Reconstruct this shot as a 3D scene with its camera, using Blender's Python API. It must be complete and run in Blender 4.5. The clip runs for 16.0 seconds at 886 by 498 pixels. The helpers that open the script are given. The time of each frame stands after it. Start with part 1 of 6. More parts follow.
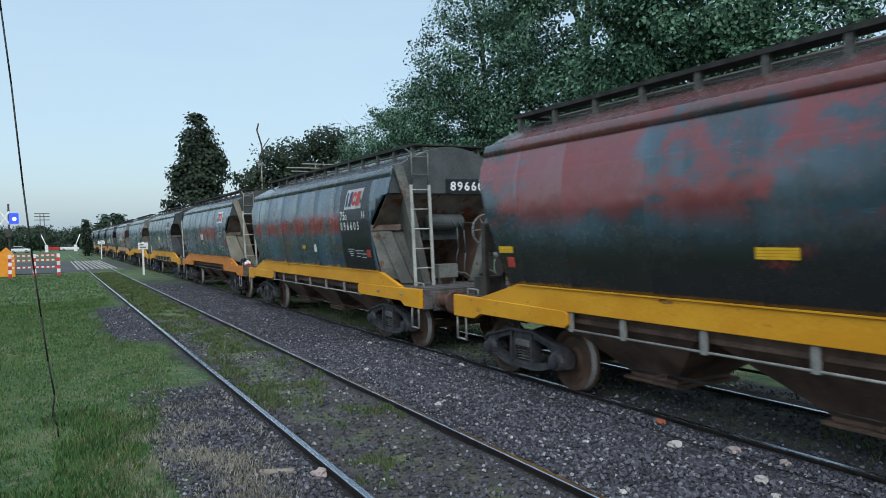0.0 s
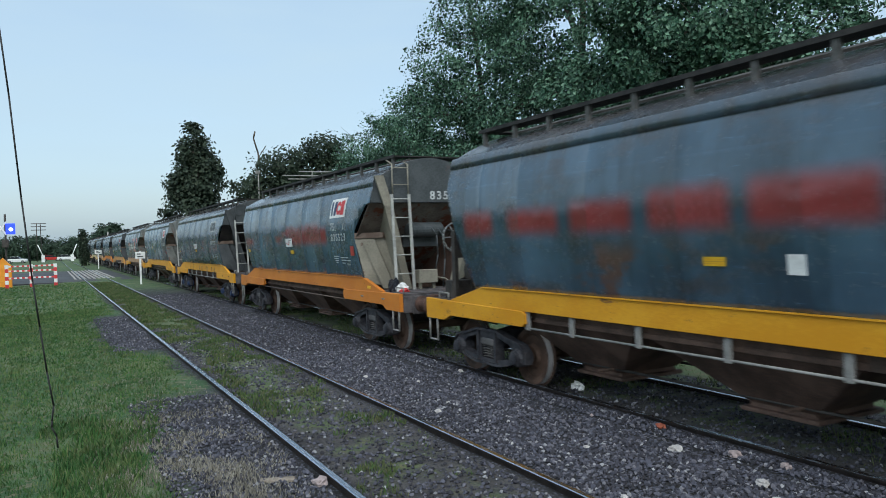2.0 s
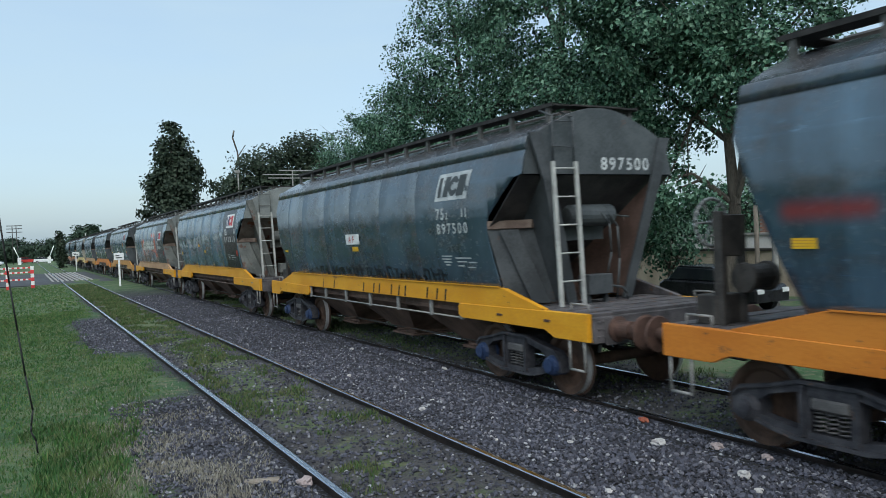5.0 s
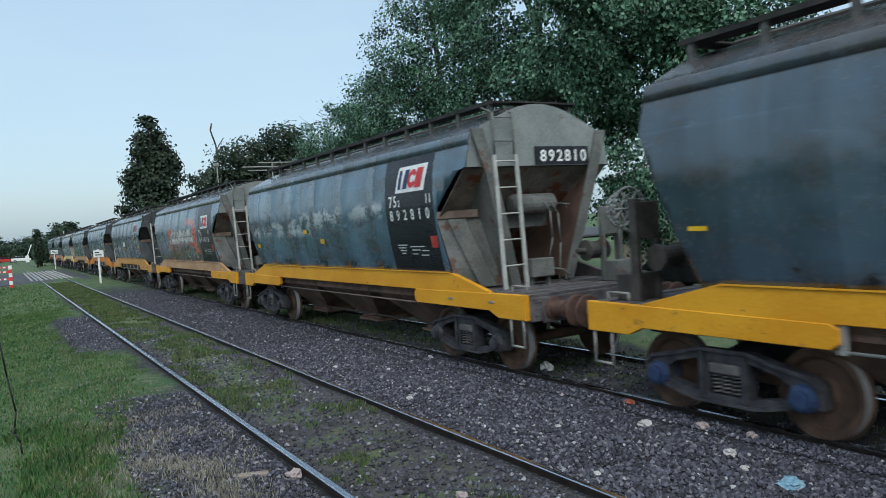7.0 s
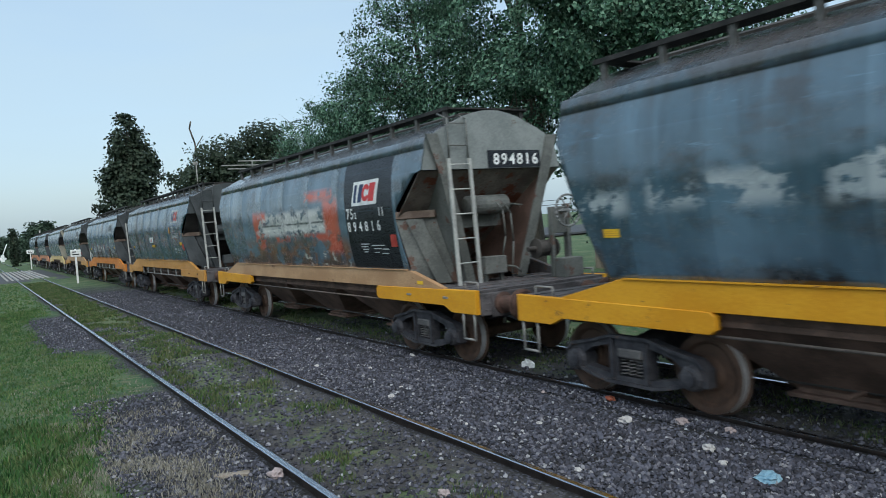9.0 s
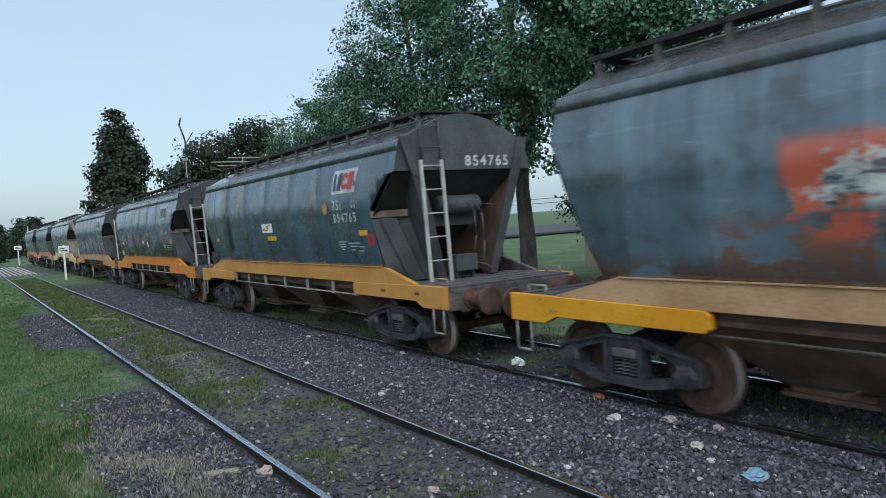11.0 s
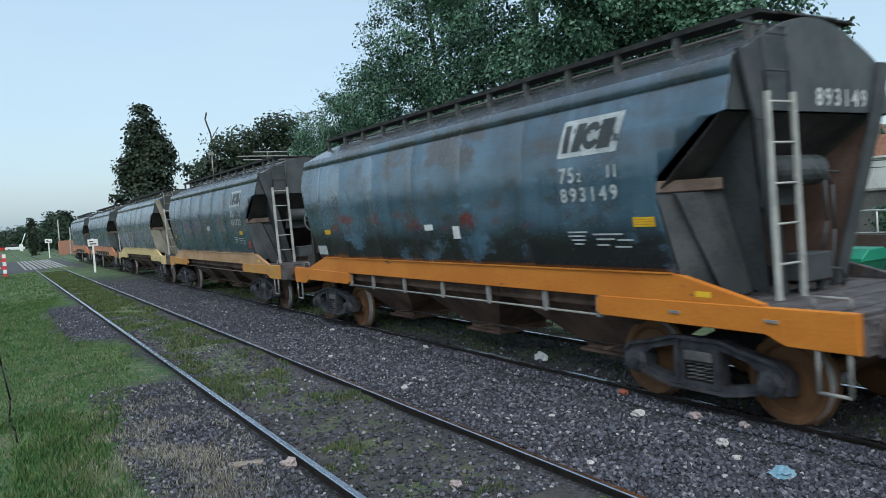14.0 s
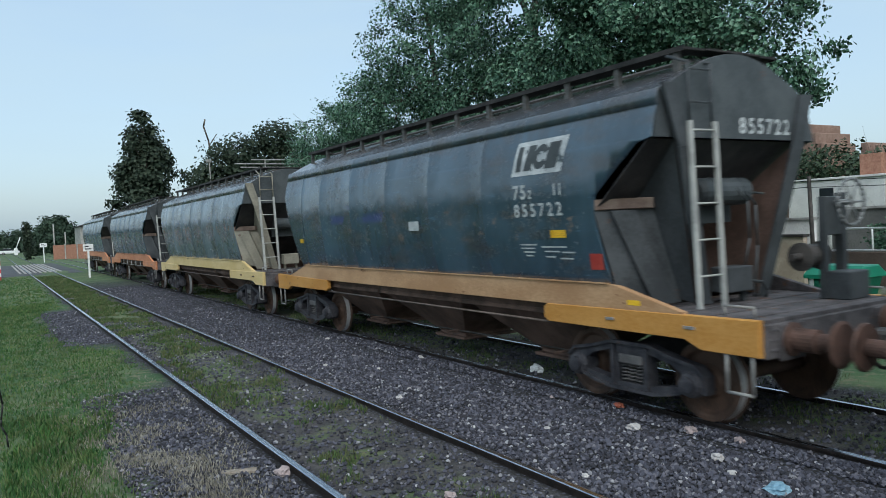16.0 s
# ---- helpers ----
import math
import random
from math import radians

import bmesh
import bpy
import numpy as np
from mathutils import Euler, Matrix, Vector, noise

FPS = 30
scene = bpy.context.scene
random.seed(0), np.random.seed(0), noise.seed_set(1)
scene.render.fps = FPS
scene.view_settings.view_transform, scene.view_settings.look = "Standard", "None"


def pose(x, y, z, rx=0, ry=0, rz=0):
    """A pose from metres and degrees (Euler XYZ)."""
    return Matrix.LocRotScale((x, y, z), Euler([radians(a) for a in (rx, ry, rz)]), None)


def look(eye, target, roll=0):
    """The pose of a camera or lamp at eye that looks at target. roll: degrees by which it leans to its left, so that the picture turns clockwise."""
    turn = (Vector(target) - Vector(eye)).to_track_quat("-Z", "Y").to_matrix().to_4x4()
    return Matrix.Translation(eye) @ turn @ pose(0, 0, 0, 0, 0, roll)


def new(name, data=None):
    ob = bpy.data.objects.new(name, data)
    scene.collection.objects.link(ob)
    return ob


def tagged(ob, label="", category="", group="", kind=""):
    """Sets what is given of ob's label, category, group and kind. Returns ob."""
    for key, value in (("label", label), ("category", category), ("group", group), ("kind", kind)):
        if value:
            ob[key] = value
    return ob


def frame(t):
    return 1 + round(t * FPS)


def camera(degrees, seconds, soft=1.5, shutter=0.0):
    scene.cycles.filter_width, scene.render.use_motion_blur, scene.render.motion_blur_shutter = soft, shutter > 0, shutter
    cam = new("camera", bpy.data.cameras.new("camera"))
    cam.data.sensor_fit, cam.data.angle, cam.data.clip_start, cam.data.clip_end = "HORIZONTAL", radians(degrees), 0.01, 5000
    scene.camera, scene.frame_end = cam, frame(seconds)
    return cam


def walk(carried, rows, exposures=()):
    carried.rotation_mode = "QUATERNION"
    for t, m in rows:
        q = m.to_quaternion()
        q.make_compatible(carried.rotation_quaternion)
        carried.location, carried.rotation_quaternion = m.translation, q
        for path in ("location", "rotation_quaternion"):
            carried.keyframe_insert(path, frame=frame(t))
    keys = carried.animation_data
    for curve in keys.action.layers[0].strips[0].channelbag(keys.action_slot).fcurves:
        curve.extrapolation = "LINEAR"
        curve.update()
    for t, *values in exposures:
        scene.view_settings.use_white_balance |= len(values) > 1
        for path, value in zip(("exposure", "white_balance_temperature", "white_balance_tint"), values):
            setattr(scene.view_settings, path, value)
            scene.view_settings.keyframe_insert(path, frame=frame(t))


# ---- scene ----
cam = camera(62.0, 16.0, soft=0.8, shutter=0.25)
PATH = [
    (0.0, 0.022, 0.003, 2.351, -27.98, -1.27, 1.22),
    (0.5, 0.020, -0.001, 2.362, -28.14, -1.26, 1.54),
    (1.0, 0.012, 0.014, 2.354, -28.19, -1.14, 1.64),
    (1.5, 0.008, 0.010, 2.352, -28.15, -0.98, 1.69),
    (2.0, 0.002, -0.000, 2.357, -28.20, -0.79, 1.76),
    (2.5, 0.000, -0.010, 2.362, -28.12, -0.67, 1.97),
    (3.0, -0.008, -0.012, 2.355, -28.14, -0.72, 0.93),
    (3.5, 0.001, -0.005, 2.362, -28.22, -0.74, 0.93),
    (4.0, 0.001, 0.004, 2.353, -28.58, -0.75, 1.20),
    (6.5, -0.013, 0.005, 2.365, -30.90, -1.74, 3.88),
    (7.0, -0.002, 0.021, 2.360, -31.00, -2.02, 3.88),
    (7.5, -0.000, 0.018, 2.350, -31.45, -2.06, 3.56),
    (8.0, -0.007, 0.015, 2.355, -31.97, -2.08, 3.38),
    (8.5, -0.008, 0.006, 2.359, -32.26, -2.18, 3.60),
    (9.0, -0.005, 0.013, 2.358, -32.45, -2.24, 4.00),
    (9.5, -0.006, 0.002, 2.369, -32.53, -2.30, 4.53),
    (12.0, -0.014, 0.012, 2.344, -33.36, -2.60, 3.15),
    (12.5, -0.023, 0.011, 2.340, -32.75, -2.58, 2.87),
    (13.0, -0.029, 0.001, 2.349, -31.99, -2.65, 2.92),
    (13.5, -0.029, -0.001, 2.357, -31.64, -2.71, 3.37),
    (14.0, -0.004, 0.011, 2.358, -31.35, -2.80, 3.67),
    (14.5, -0.010, 0.016, 2.352, -31.30, -2.71, 3.02),
    (15.0, -0.023, 0.003, 2.360, -31.53, -2.49, 2.68),
    (15.5, -0.018, 0.006, 2.362, -31.57, -2.21, 2.79),
    (16.0, -0.021, 0.023, 2.351, -31.63, -1.97, 2.72),
]
walk(cam, [(t, pose(x, y, z, 90 + pitch, roll, yaw)) for t, x, y, z, yaw, pitch, roll in PATH],
     exposures=[(0.0, 0.55, 6500, 6), (12.6, 0.57, 6500, 6), (13.1, 0.64, 6500, 6), (13.5, 0.76, 6500, 6), (14.0, 0.6, 6500, 6), (16.0, 0.56, 6500, 6)])

# ---------------------------------------------------------------- light
SKY_TURN = radians(200)
world = bpy.data.worlds.new("world")
scene.world = world
world.use_nodes = True
wn = world.node_tree.nodes
sky = wn.new("ShaderNodeTexSky")
sky.sky_type, sky.sun_disc = "NISHITA", False
sky.sun_elevation, sky.sun_rotation = radians(48), SKY_TURN
sky.altitude, sky.air_density, sky.dust_density, sky.ozone_density = 20, 1.0, 3.0, 1.5
veil = wn.new("ShaderNodeMix")          # thin even high cloud over the blue
veil.data_type = "RGBA"
veil.inputs[0].default_value, veil.inputs[7].default_value = 0.65, (2.62, 3.42, 4.12, 1)
thin = wn.new("ShaderNodeTexNoise")
thin.inputs["Scale"].default_value, thin.inputs["Detail"].default_value = 2.2, 5
flat = wn.new("ShaderNodeMapping")
flat.inputs["Scale"].default_value = (1, 1, 4)
spread = wn.new("ShaderNodeMapRange")
for key, value in (("From Min", 0.35), ("From Max", 0.65), ("To Min", 0.5), ("To Max", 0.82)):
    spread.inputs[key].default_value = value
world.node_tree.links.new(wn.new("ShaderNodeTexCoord").outputs["Generated"], flat.inputs["Vector"])
world.node_tree.links.new(flat.outputs[0], thin.inputs["Vector"])
world.node_tree.links.new(thin.outputs[0], spread.inputs["Value"])
world.node_tree.links.new(spread.outputs[0], veil.inputs[0])
world.node_tree.links.new(sky.outputs[0], veil.inputs[6])
world.node_tree.links.new(veil.outputs[2], wn["Background"].inputs[0])
wn["Background"].inputs[1].default_value = 0.148
sun = new("sun", bpy.data.lights.new("sun", "SUN"))
sun.data.energy, sun.data.angle, sun.data.color = 1.6, radians(70), (0.9, 0.95, 1.0)
sun.matrix_world = look((0, 0, 30), (6, 12, 12))

# ---------------------------------------------------------------- materials
TRACK = 7.652           # centre line of the train's track
NEAR = 3.349            # centre line of the empty track
GAUGE = 0.873           # half distance between the rail heads
PITCH, FIRST = 15.264, -1.43


def material(name, rough=0.7, metal=0.0):
    m = bpy.data.materials.new(name)
    m.use_nodes = True
    b = m.node_tree.nodes["Principled BSDF"]
    b.inputs["Roughness"].default_value, b.inputs["Metallic"].default_value = rough, metal
    return m, m.node_tree, b


def node(nt, kind, **sets):
    n = nt.nodes.new(kind)
    for key, value in sets.items():
        n.inputs[key.replace("_", " ")].default_value = value
    return n


def noise_tex(nt, vec, scale, detail=4.0, rough=0.6):
    n = node(nt, "ShaderNodeTexNoise", Scale=scale, Detail=detail, Roughness=rough)
    if vec is not None:
        nt.links.new(vec, n.inputs["Vector"])
    return n.outputs["Fac"]


def ramp(nt, fac, lo, hi, out_lo=0.0, out_hi=1.0):
    n = nt.nodes.new("ShaderNodeMapRange")
    n.interpolation_type = "SMOOTHSTEP"
    nt.links.new(fac, n.inputs["Value"])
    for key, value in (("From Min", lo), ("From Max", hi), ("To Min", out_lo), ("To Max", out_hi)):
        n.inputs[key].default_value = value
    return n.outputs["Result"]


def mathn(nt, op, a, b):
    n = nt.nodes.new("ShaderNodeMath")
    n.operation = op
    for i, v in enumerate((a, b)):
        if isinstance(v, (int, float)):
            n.inputs[i].default_value = v
        else:
            nt.links.new(v, n.inputs[i])
    return n.outputs[0]


def mix(nt, fac, a, b):
    n = nt.nodes.new("ShaderNodeMix")
    n.data_type = "RGBA"
    for key, v in ((0, fac), (6, a), (7, b)):
        if isinstance(v, (int, float)):
            n.inputs[key].default_value = v
        elif isinstance(v, tuple):
            n.inputs[key].default_value = (*v[:3], 1)
        else:
            nt.links.new(v, n.inputs[key])
    return n.outputs[2]


def coords(nt, scale=(1, 1, 1), kind="Object"):
    c = nt.nodes.new("ShaderNodeTexCoord")
    m = nt.nodes.new("ShaderNodeMapping")
    m.inputs["Scale"].default_value = scale
    nt.links.new(c.outputs[kind], m.inputs["Vector"])
    return m.outputs["Vector"]


def bump(nt, b, height, strength=0.3, distance=0.02):
    n = node(nt, "ShaderNodeBump", Strength=strength, Distance=distance)
    nt.links.new(height, n.inputs["Height"])
    nt.links.new(n.outputs["Normal"], b.inputs["Normal"])


def surface(name, c1, c2, scale=3.0, fine=40.0, rough=(0.6, 0.85), metal=0.0, relief=0.25, distance=0.01, stretch=(1, 1, 1), spots=None):
    """Two colours mixed by a broad and a fine noise, with relief; spots: (colour, scale, threshold)."""
    m, nt, b = material(name, rough[1], metal)
    v = coords(nt, stretch)
    broad, small = noise_tex(nt, v, scale, 5), noise_tex(nt, v, fine, 3)
    f = mathn(nt, "ADD", mathn(nt, "MULTIPLY", broad, 0.65), mathn(nt, "MULTIPLY", small, 0.35))
    f = ramp(nt, f, 0.38, 0.62)
    col = mix(nt, f, c1, c2)
    if spots:
        s = ramp(nt, noise_tex(nt, v, spots[1], 6, 0.7), spots[2], spots[2] + 0.06)
        col = mix(nt, s, col, spots[0])
    nt.links.new(col, b.inputs["Base Color"])
    b.inputs["Specular IOR Level"].default_value = 0.28
    nt.links.new(ramp(nt, small, 0.3, 0.7, *rough), b.inputs["Roughness"])
    bump(nt, b, f, relief, distance)
    return m


def wagon_paint(name, base, pale, dust, patches=(), streak=0.5, rough=(0.16, 0.32), peel=0.0):
    """Weathered enamel. patches: (colour, u0, u1, z0, z1, noise scale, threshold, edge)."""
    base, pale = ((c[0] * 0.7, c[1] * 0.82, c[2] * 1.02) for c in (base, pale))
    m, nt, b = material(name)
    v = coords(nt)
    sep = nt.nodes.new("ShaderNodeSeparateXYZ")
    nt.links.new(v, sep.inputs[0])
    u, z = sep.outputs[1], sep.outputs[2]
    vs = coords(nt, (0.3, 1.0, 0.16))
    streaks = noise_tex(nt, vs, 2.4, 5, 0.65)
    blotch = noise_tex(nt, v, 0.9, 5, 0.6)
    grain = noise_tex(nt, v, 14, 6, 0.7)
    col = mix(nt, ramp(nt, blotch, 0.35, 0.68), base, pale)
    col = mix(nt, mathn(nt, "MULTIPLY", ramp(nt, streaks, 0.47, 0.68), streak), col, tuple(c * 0.35 for c in base))
    col = mix(nt, mathn(nt, "MULTIPLY", ramp(nt, grain, 0.5, 0.75), 0.35), col, dust)
    grime = noise_tex(nt, coords(nt, (0.6, 0.55, 1.3)), 1.5, 8, 0.68)
    col = mix(nt, mathn(nt, "MULTIPLY", ramp(nt, grime, 0.48, 0.62), 0.7), col, (0.045, 0.042, 0.044))
    scratch = noise_tex(nt, coords(nt, (1, 0.35, 3.0)), 5.0, 8, 0.72)
    col = mix(nt, mathn(nt, "MULTIPLY", ramp(nt, scratch, 0.6, 0.68), 0.5), col, tuple(min(1, c * 2.2) for c in pale))
    if peel:
        col = mix(nt, ramp(nt, noise_tex(nt, v, 5, 8, 0.75), 0.66 - peel, 0.68 - peel), col, (0.12, 0.055, 0.035))
    bands = noise_tex(nt, coords(nt, (0.2, 1.0, 0.05)), 1.9, 3, 0.5)
    col = mix(nt, mathn(nt, "MULTIPLY", ramp(nt, bands, 0.5, 0.62), 0.28), col, tuple(c * 0.4 for c in base))
    col = mix(nt, mathn(nt, "MULTIPLY", ramp(nt, bands, 0.46, 0.36), 0.2), col, tuple(c * 1.7 for c in pale))
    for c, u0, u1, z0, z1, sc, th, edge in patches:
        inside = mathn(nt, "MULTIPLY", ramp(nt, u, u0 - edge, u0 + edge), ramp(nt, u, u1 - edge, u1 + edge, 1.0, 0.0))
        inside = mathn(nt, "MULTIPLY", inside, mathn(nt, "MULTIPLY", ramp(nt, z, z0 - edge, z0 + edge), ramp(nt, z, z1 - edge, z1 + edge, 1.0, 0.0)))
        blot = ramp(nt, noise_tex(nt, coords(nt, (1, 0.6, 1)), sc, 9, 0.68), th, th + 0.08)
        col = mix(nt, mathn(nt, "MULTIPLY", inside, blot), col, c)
    top = mathn(nt, "MULTIPLY", ramp(nt, mathn(nt, "ADD", z, mathn(nt, "MULTIPLY", streaks, 0.9)), 3.72, 4.5), 0.8)
    col = mix(nt, top, col, dust)
    nt.links.new(col, b.inputs["Base Color"])
    b.inputs["Specular IOR Level"].default_value = 1.0
    nt.links.new(ramp(nt, mathn(nt, "ADD", mathn(nt, "MULTIPLY", grain, 0.5), mathn(nt, "MULTIPLY", grime, 0.5)), 0.35, 0.65, *rough), b.inputs["Roughness"])
    bump(nt, b, mathn(nt, "ADD", mathn(nt, "MULTIPLY", noise_tex(nt, v, 1.6, 2), 1.0), mathn(nt, "MULTIPLY", grain, 0.05)), 0.38, 0.08)
    return m


M = {}
M["steel_dark"] = surface("dark_steel", (0.035, 0.032, 0.03), (0.085, 0.075, 0.068), 4, 50, (0.5, 0.8), 0.2)
M["bogie"] = surface("bogie_iron", (0.02, 0.021, 0.027), (0.064, 0.062, 0.068), 5, 45, (0.5, 0.8), 0.1, spots=((0.12, 0.065, 0.04), 6, 0.62))
M["spring"] = surface("spring_steel", (0.09, 0.085, 0.085), (0.17, 0.16, 0.155), 6, 60, (0.4, 0.65), 0.4)
M["wheel"] = surface("wheel_rust", (0.055, 0.034, 0.025), (0.115, 0.07, 0.05), 4, 60, (0.6, 0.85), 0.1)
M["wheel_orange"] = surface("wheel_orange", (0.11, 0.052, 0.025), (0.17, 0.085, 0.04), 4, 60, (0.6, 0.85), 0.1)
M["tyre"] = surface("bright_tread", (0.5, 0.5, 0.5), (0.66, 0.66, 0.66), 8, 90, (0.3, 0.5), 0.55, relief=0.05)
M["under"] = surface("brown_underframe", (0.045, 0.032, 0.026), (0.105, 0.075, 0.06), 3, 40, (0.7, 0.9))
M["hopper"] = surface("brown_hopper", (0.07, 0.045, 0.035), (0.17, 0.105, 0.08), 2, 35, (0.65, 0.9))
M["deck"] = surface("worn_deck", (0.05, 0.046, 0.048), (0.125, 0.113, 0.115), 4, 40, (0.6, 0.85), spots=((0.13, 0.07, 0.045), 7, 0.6))
M["ladder"] = surface("pale_ladder_paint", (0.29, 0.29, 0.275), (0.44, 0.44, 0.41), 6, 60, (0.45, 0.7), spots=((0.2, 0.12, 0.08), 12, 0.66))
M["ladder_dark"] = surface("dull_ladder_paint", (0.16, 0.165, 0.165), (0.26, 0.265, 0.26), 6, 60, (0.5, 0.75))
M["buffer"] = surface("rusty_buffer", (0.065, 0.038, 0.03), (0.13, 0.075, 0.058), 5, 50, (0.55, 0.85), 0.2)
M["pipe"] = surface("pale_pipe", (0.17, 0.165, 0.155), (0.29, 0.28, 0.265), 5, 50, (0.5, 0.8))
M["beam"] = surface("brown_beam", (0.12, 0.082, 0.065), (0.2, 0.15, 0.12), 5, 50, (0.6, 0.85))
M["grating"] = surface("black_walkway", (0.014, 0.014, 0.014), (0.042, 0.038, 0.036), 5, 40, (0.6, 0.9))
M["walk_leg"] = surface("walkway_leg", (0.06, 0.06, 0.058), (0.12, 0.118, 0.112), 5, 40, (0.6, 0.85))
M["white_paint"] = surface("white_paint", (0.6, 0.6, 0.58), (0.8, 0.8, 0.78), 5, 60, (0.5, 0.75), relief=0.05)
M["dull_white"] = surface("dull_white_paint", (0.36, 0.38, 0.38), (0.55, 0.57, 0.56), 6, 40, (0.5, 0.8), relief=0.05)
M["worn_logo"] = surface("worn_white_paint", (0.34, 0.36, 0.37), (0.56, 0.58, 0.58), 3, 30, (0.5, 0.8), relief=0.05, spots=((0.05, 0.07, 0.08), 5.5, 0.57))
M["pipe_dark"] = surface("rusty_pipe", (0.07, 0.055, 0.048), (0.14, 0.11, 0.095), 5, 50, (0.6, 0.85))
M["black_paint"] = surface("black_paint", (0.007, 0.008, 0.012), (0.018, 0.02, 0.026), 3, 50, (0.22, 0.4), relief=0.05)
M["navy_paint"] = surface("navy_paint", (0.02, 0.035, 0.09), (0.035, 0.055, 0.12), 3, 50, (0.4, 0.6), relief=0.05)
M["red_paint"] = surface("red_paint", (0.5, 0.035, 0.04), (0.62, 0.06, 0.06), 3, 50, (0.4, 0.6), relief=0.05)
M["faded_red"] = surface("faded_red_paint", (0.33, 0.03, 0.025), (0.45, 0.07, 0.05), 6, 50, (0.4, 0.6), relief=0.05)
M["reflector"] = surface("yellow_reflector", (0.75, 0.42, 0.02), (0.85, 0.52, 0.04), 8, 80, (0.25, 0.4), relief=0.05)
M["blue_cap"] = surface("blue_axle_cap", (0.015, 0.03, 0.075), (0.03, 0.05, 0.11), 8, 60, (0.4, 0.7))
M["rail"] = surface("rusty_rail", (0.014, 0.011, 0.01), (0.034, 0.025, 0.022), 6, 60, (0.6, 0.85), 0.2)
M["rail_top"] = surface("polished_rail_head", (0.33, 0.36, 0.41), (0.5, 0.53, 0.58), 2, 90, (0.16, 0.3), 1.0, relief=0.03, stretch=(1, 0.05, 1))
M["rail_dull"] = surface("dull_rail_head", (0.12, 0.095, 0.085), (0.2, 0.16, 0.14), 2, 60, (0.4, 0.6), 0.6, relief=0.05)

SILLS = {"yellow": ((0.58, 0.25, 0.012), (0.68, 0.33, 0.022)), "orange": ((0.50, 0.155, 0.02), (0.6, 0.21, 0.03)), "ochre": ((0.43, 0.195, 0.04), (0.53, 0.27, 0.075)),
         "salmon": ((0.45, 0.17, 0.08), (0.55, 0.25, 0.13)), "pale": ((0.55, 0.4, 0.17), (0.65, 0.5, 0.25)), "tan": ((0.36, 0.2, 0.1), (0.5, 0.31, 0.17))}
for key, (a, c) in SILLS.items():
    M["sill_" + key] = surface("sill_" + key, a, c, 1.4, 30, (0.4, 0.65), relief=0.12, stretch=(1, 0.5, 1), spots=((0.17, 0.075, 0.035), 4.5, 0.62))
ENDS = {"grey": ((0.08, 0.084, 0.078), (0.16, 0.162, 0.15), 0.58), "beige": ((0.18, 0.165, 0.13), (0.27, 0.25, 0.2), 0.64), "dark": ((0.034, 0.038, 0.041), (0.07, 0.076, 0.08), 0.66)}
for key, (a, c, th) in ENDS.items():
    M["end_" + key] = surface("end_" + key, a, c, 1.5, 25, (0.5, 0.75), relief=0.15, spots=((0.11, 0.06, 0.045), 3.2, th))
M["wall_dark"] = surface("end_wall_dark", (0.04, 0.047, 0.05), (0.078, 0.087, 0.09), 1.5, 25, (0.4, 0.65), relief=0.15, spots=((0.09, 0.055, 0.045), 3.2, 0.66))
M["wall_pale"] = surface("end_wall_pale", (0.15, 0.165, 0.16), (0.23, 0.245, 0.235), 1.5, 25, (0.4, 0.65), relief=0.15, spots=((0.1, 0.06, 0.045), 3.2, 0.66))
M["gusset"] = surface("brown_gusset", (0.075, 0.047, 0.037), (0.135, 0.085, 0.068), 2, 25, (0.6, 0.85))
M["slope_dark"] = surface("slope_sheet_dark", (0.03, 0.03, 0.032), (0.07, 0.066, 0.064), 2, 25, (0.6, 0.85))
M["slope_rust"] = surface("slope_sheet_rust", (0.1, 0.085, 0.072), (0.2, 0.175, 0.15), 2, 25, (0.6, 0.85), spots=((0.13, 0.045, 0.025), 2.4, 0.52))


# ---------------------------------------------------------------- mesh helpers
def link_mesh(name, bm, mat, parent=None, label="", smooth=False):
    me = bpy.data.meshes.new(name)
    bm.normal_update()
    bm.to_mesh(me)
    bm.free()
    if smooth:
        for p in me.polygons:
            p.use_smooth = True
    for m in mat if isinstance(mat, (list, tuple)) else [mat]:
        me.materials.append(m)
    ob = new(name, me)
    if parent is not None:
        ob.parent = parent
    if label:
        ob["label"] = label
    return ob


def part(name, bm, mat, parent, label="", smooth=False):
    return link_mesh(name, bm, mat, parent, label, smooth)


def box(bm, x0, x1, y0, y1, z0, z1, bevel=0.0, mi=0):
    vs = [bm.verts.new((x, y, z)) for x in (x0, x1) for y in (y0, y1) for z in (z0, z1)]
    fs = [bm.faces.new([vs[i] for i in q]) for q in ((0, 1, 3, 2), (4, 6, 7, 5), (0, 4, 5, 1), (2, 3, 7, 6), (0, 2, 6, 4), (1, 5, 7, 3))]
    for fa in fs:
        fa.material_index = mi
    if bevel:
        es = list({e for fa in fs for e in fa.edges})
        bmesh.ops.bevel(bm, geom=es, offset=bevel, segments=1, affect="EDGES", profile=0.5, material=mi)


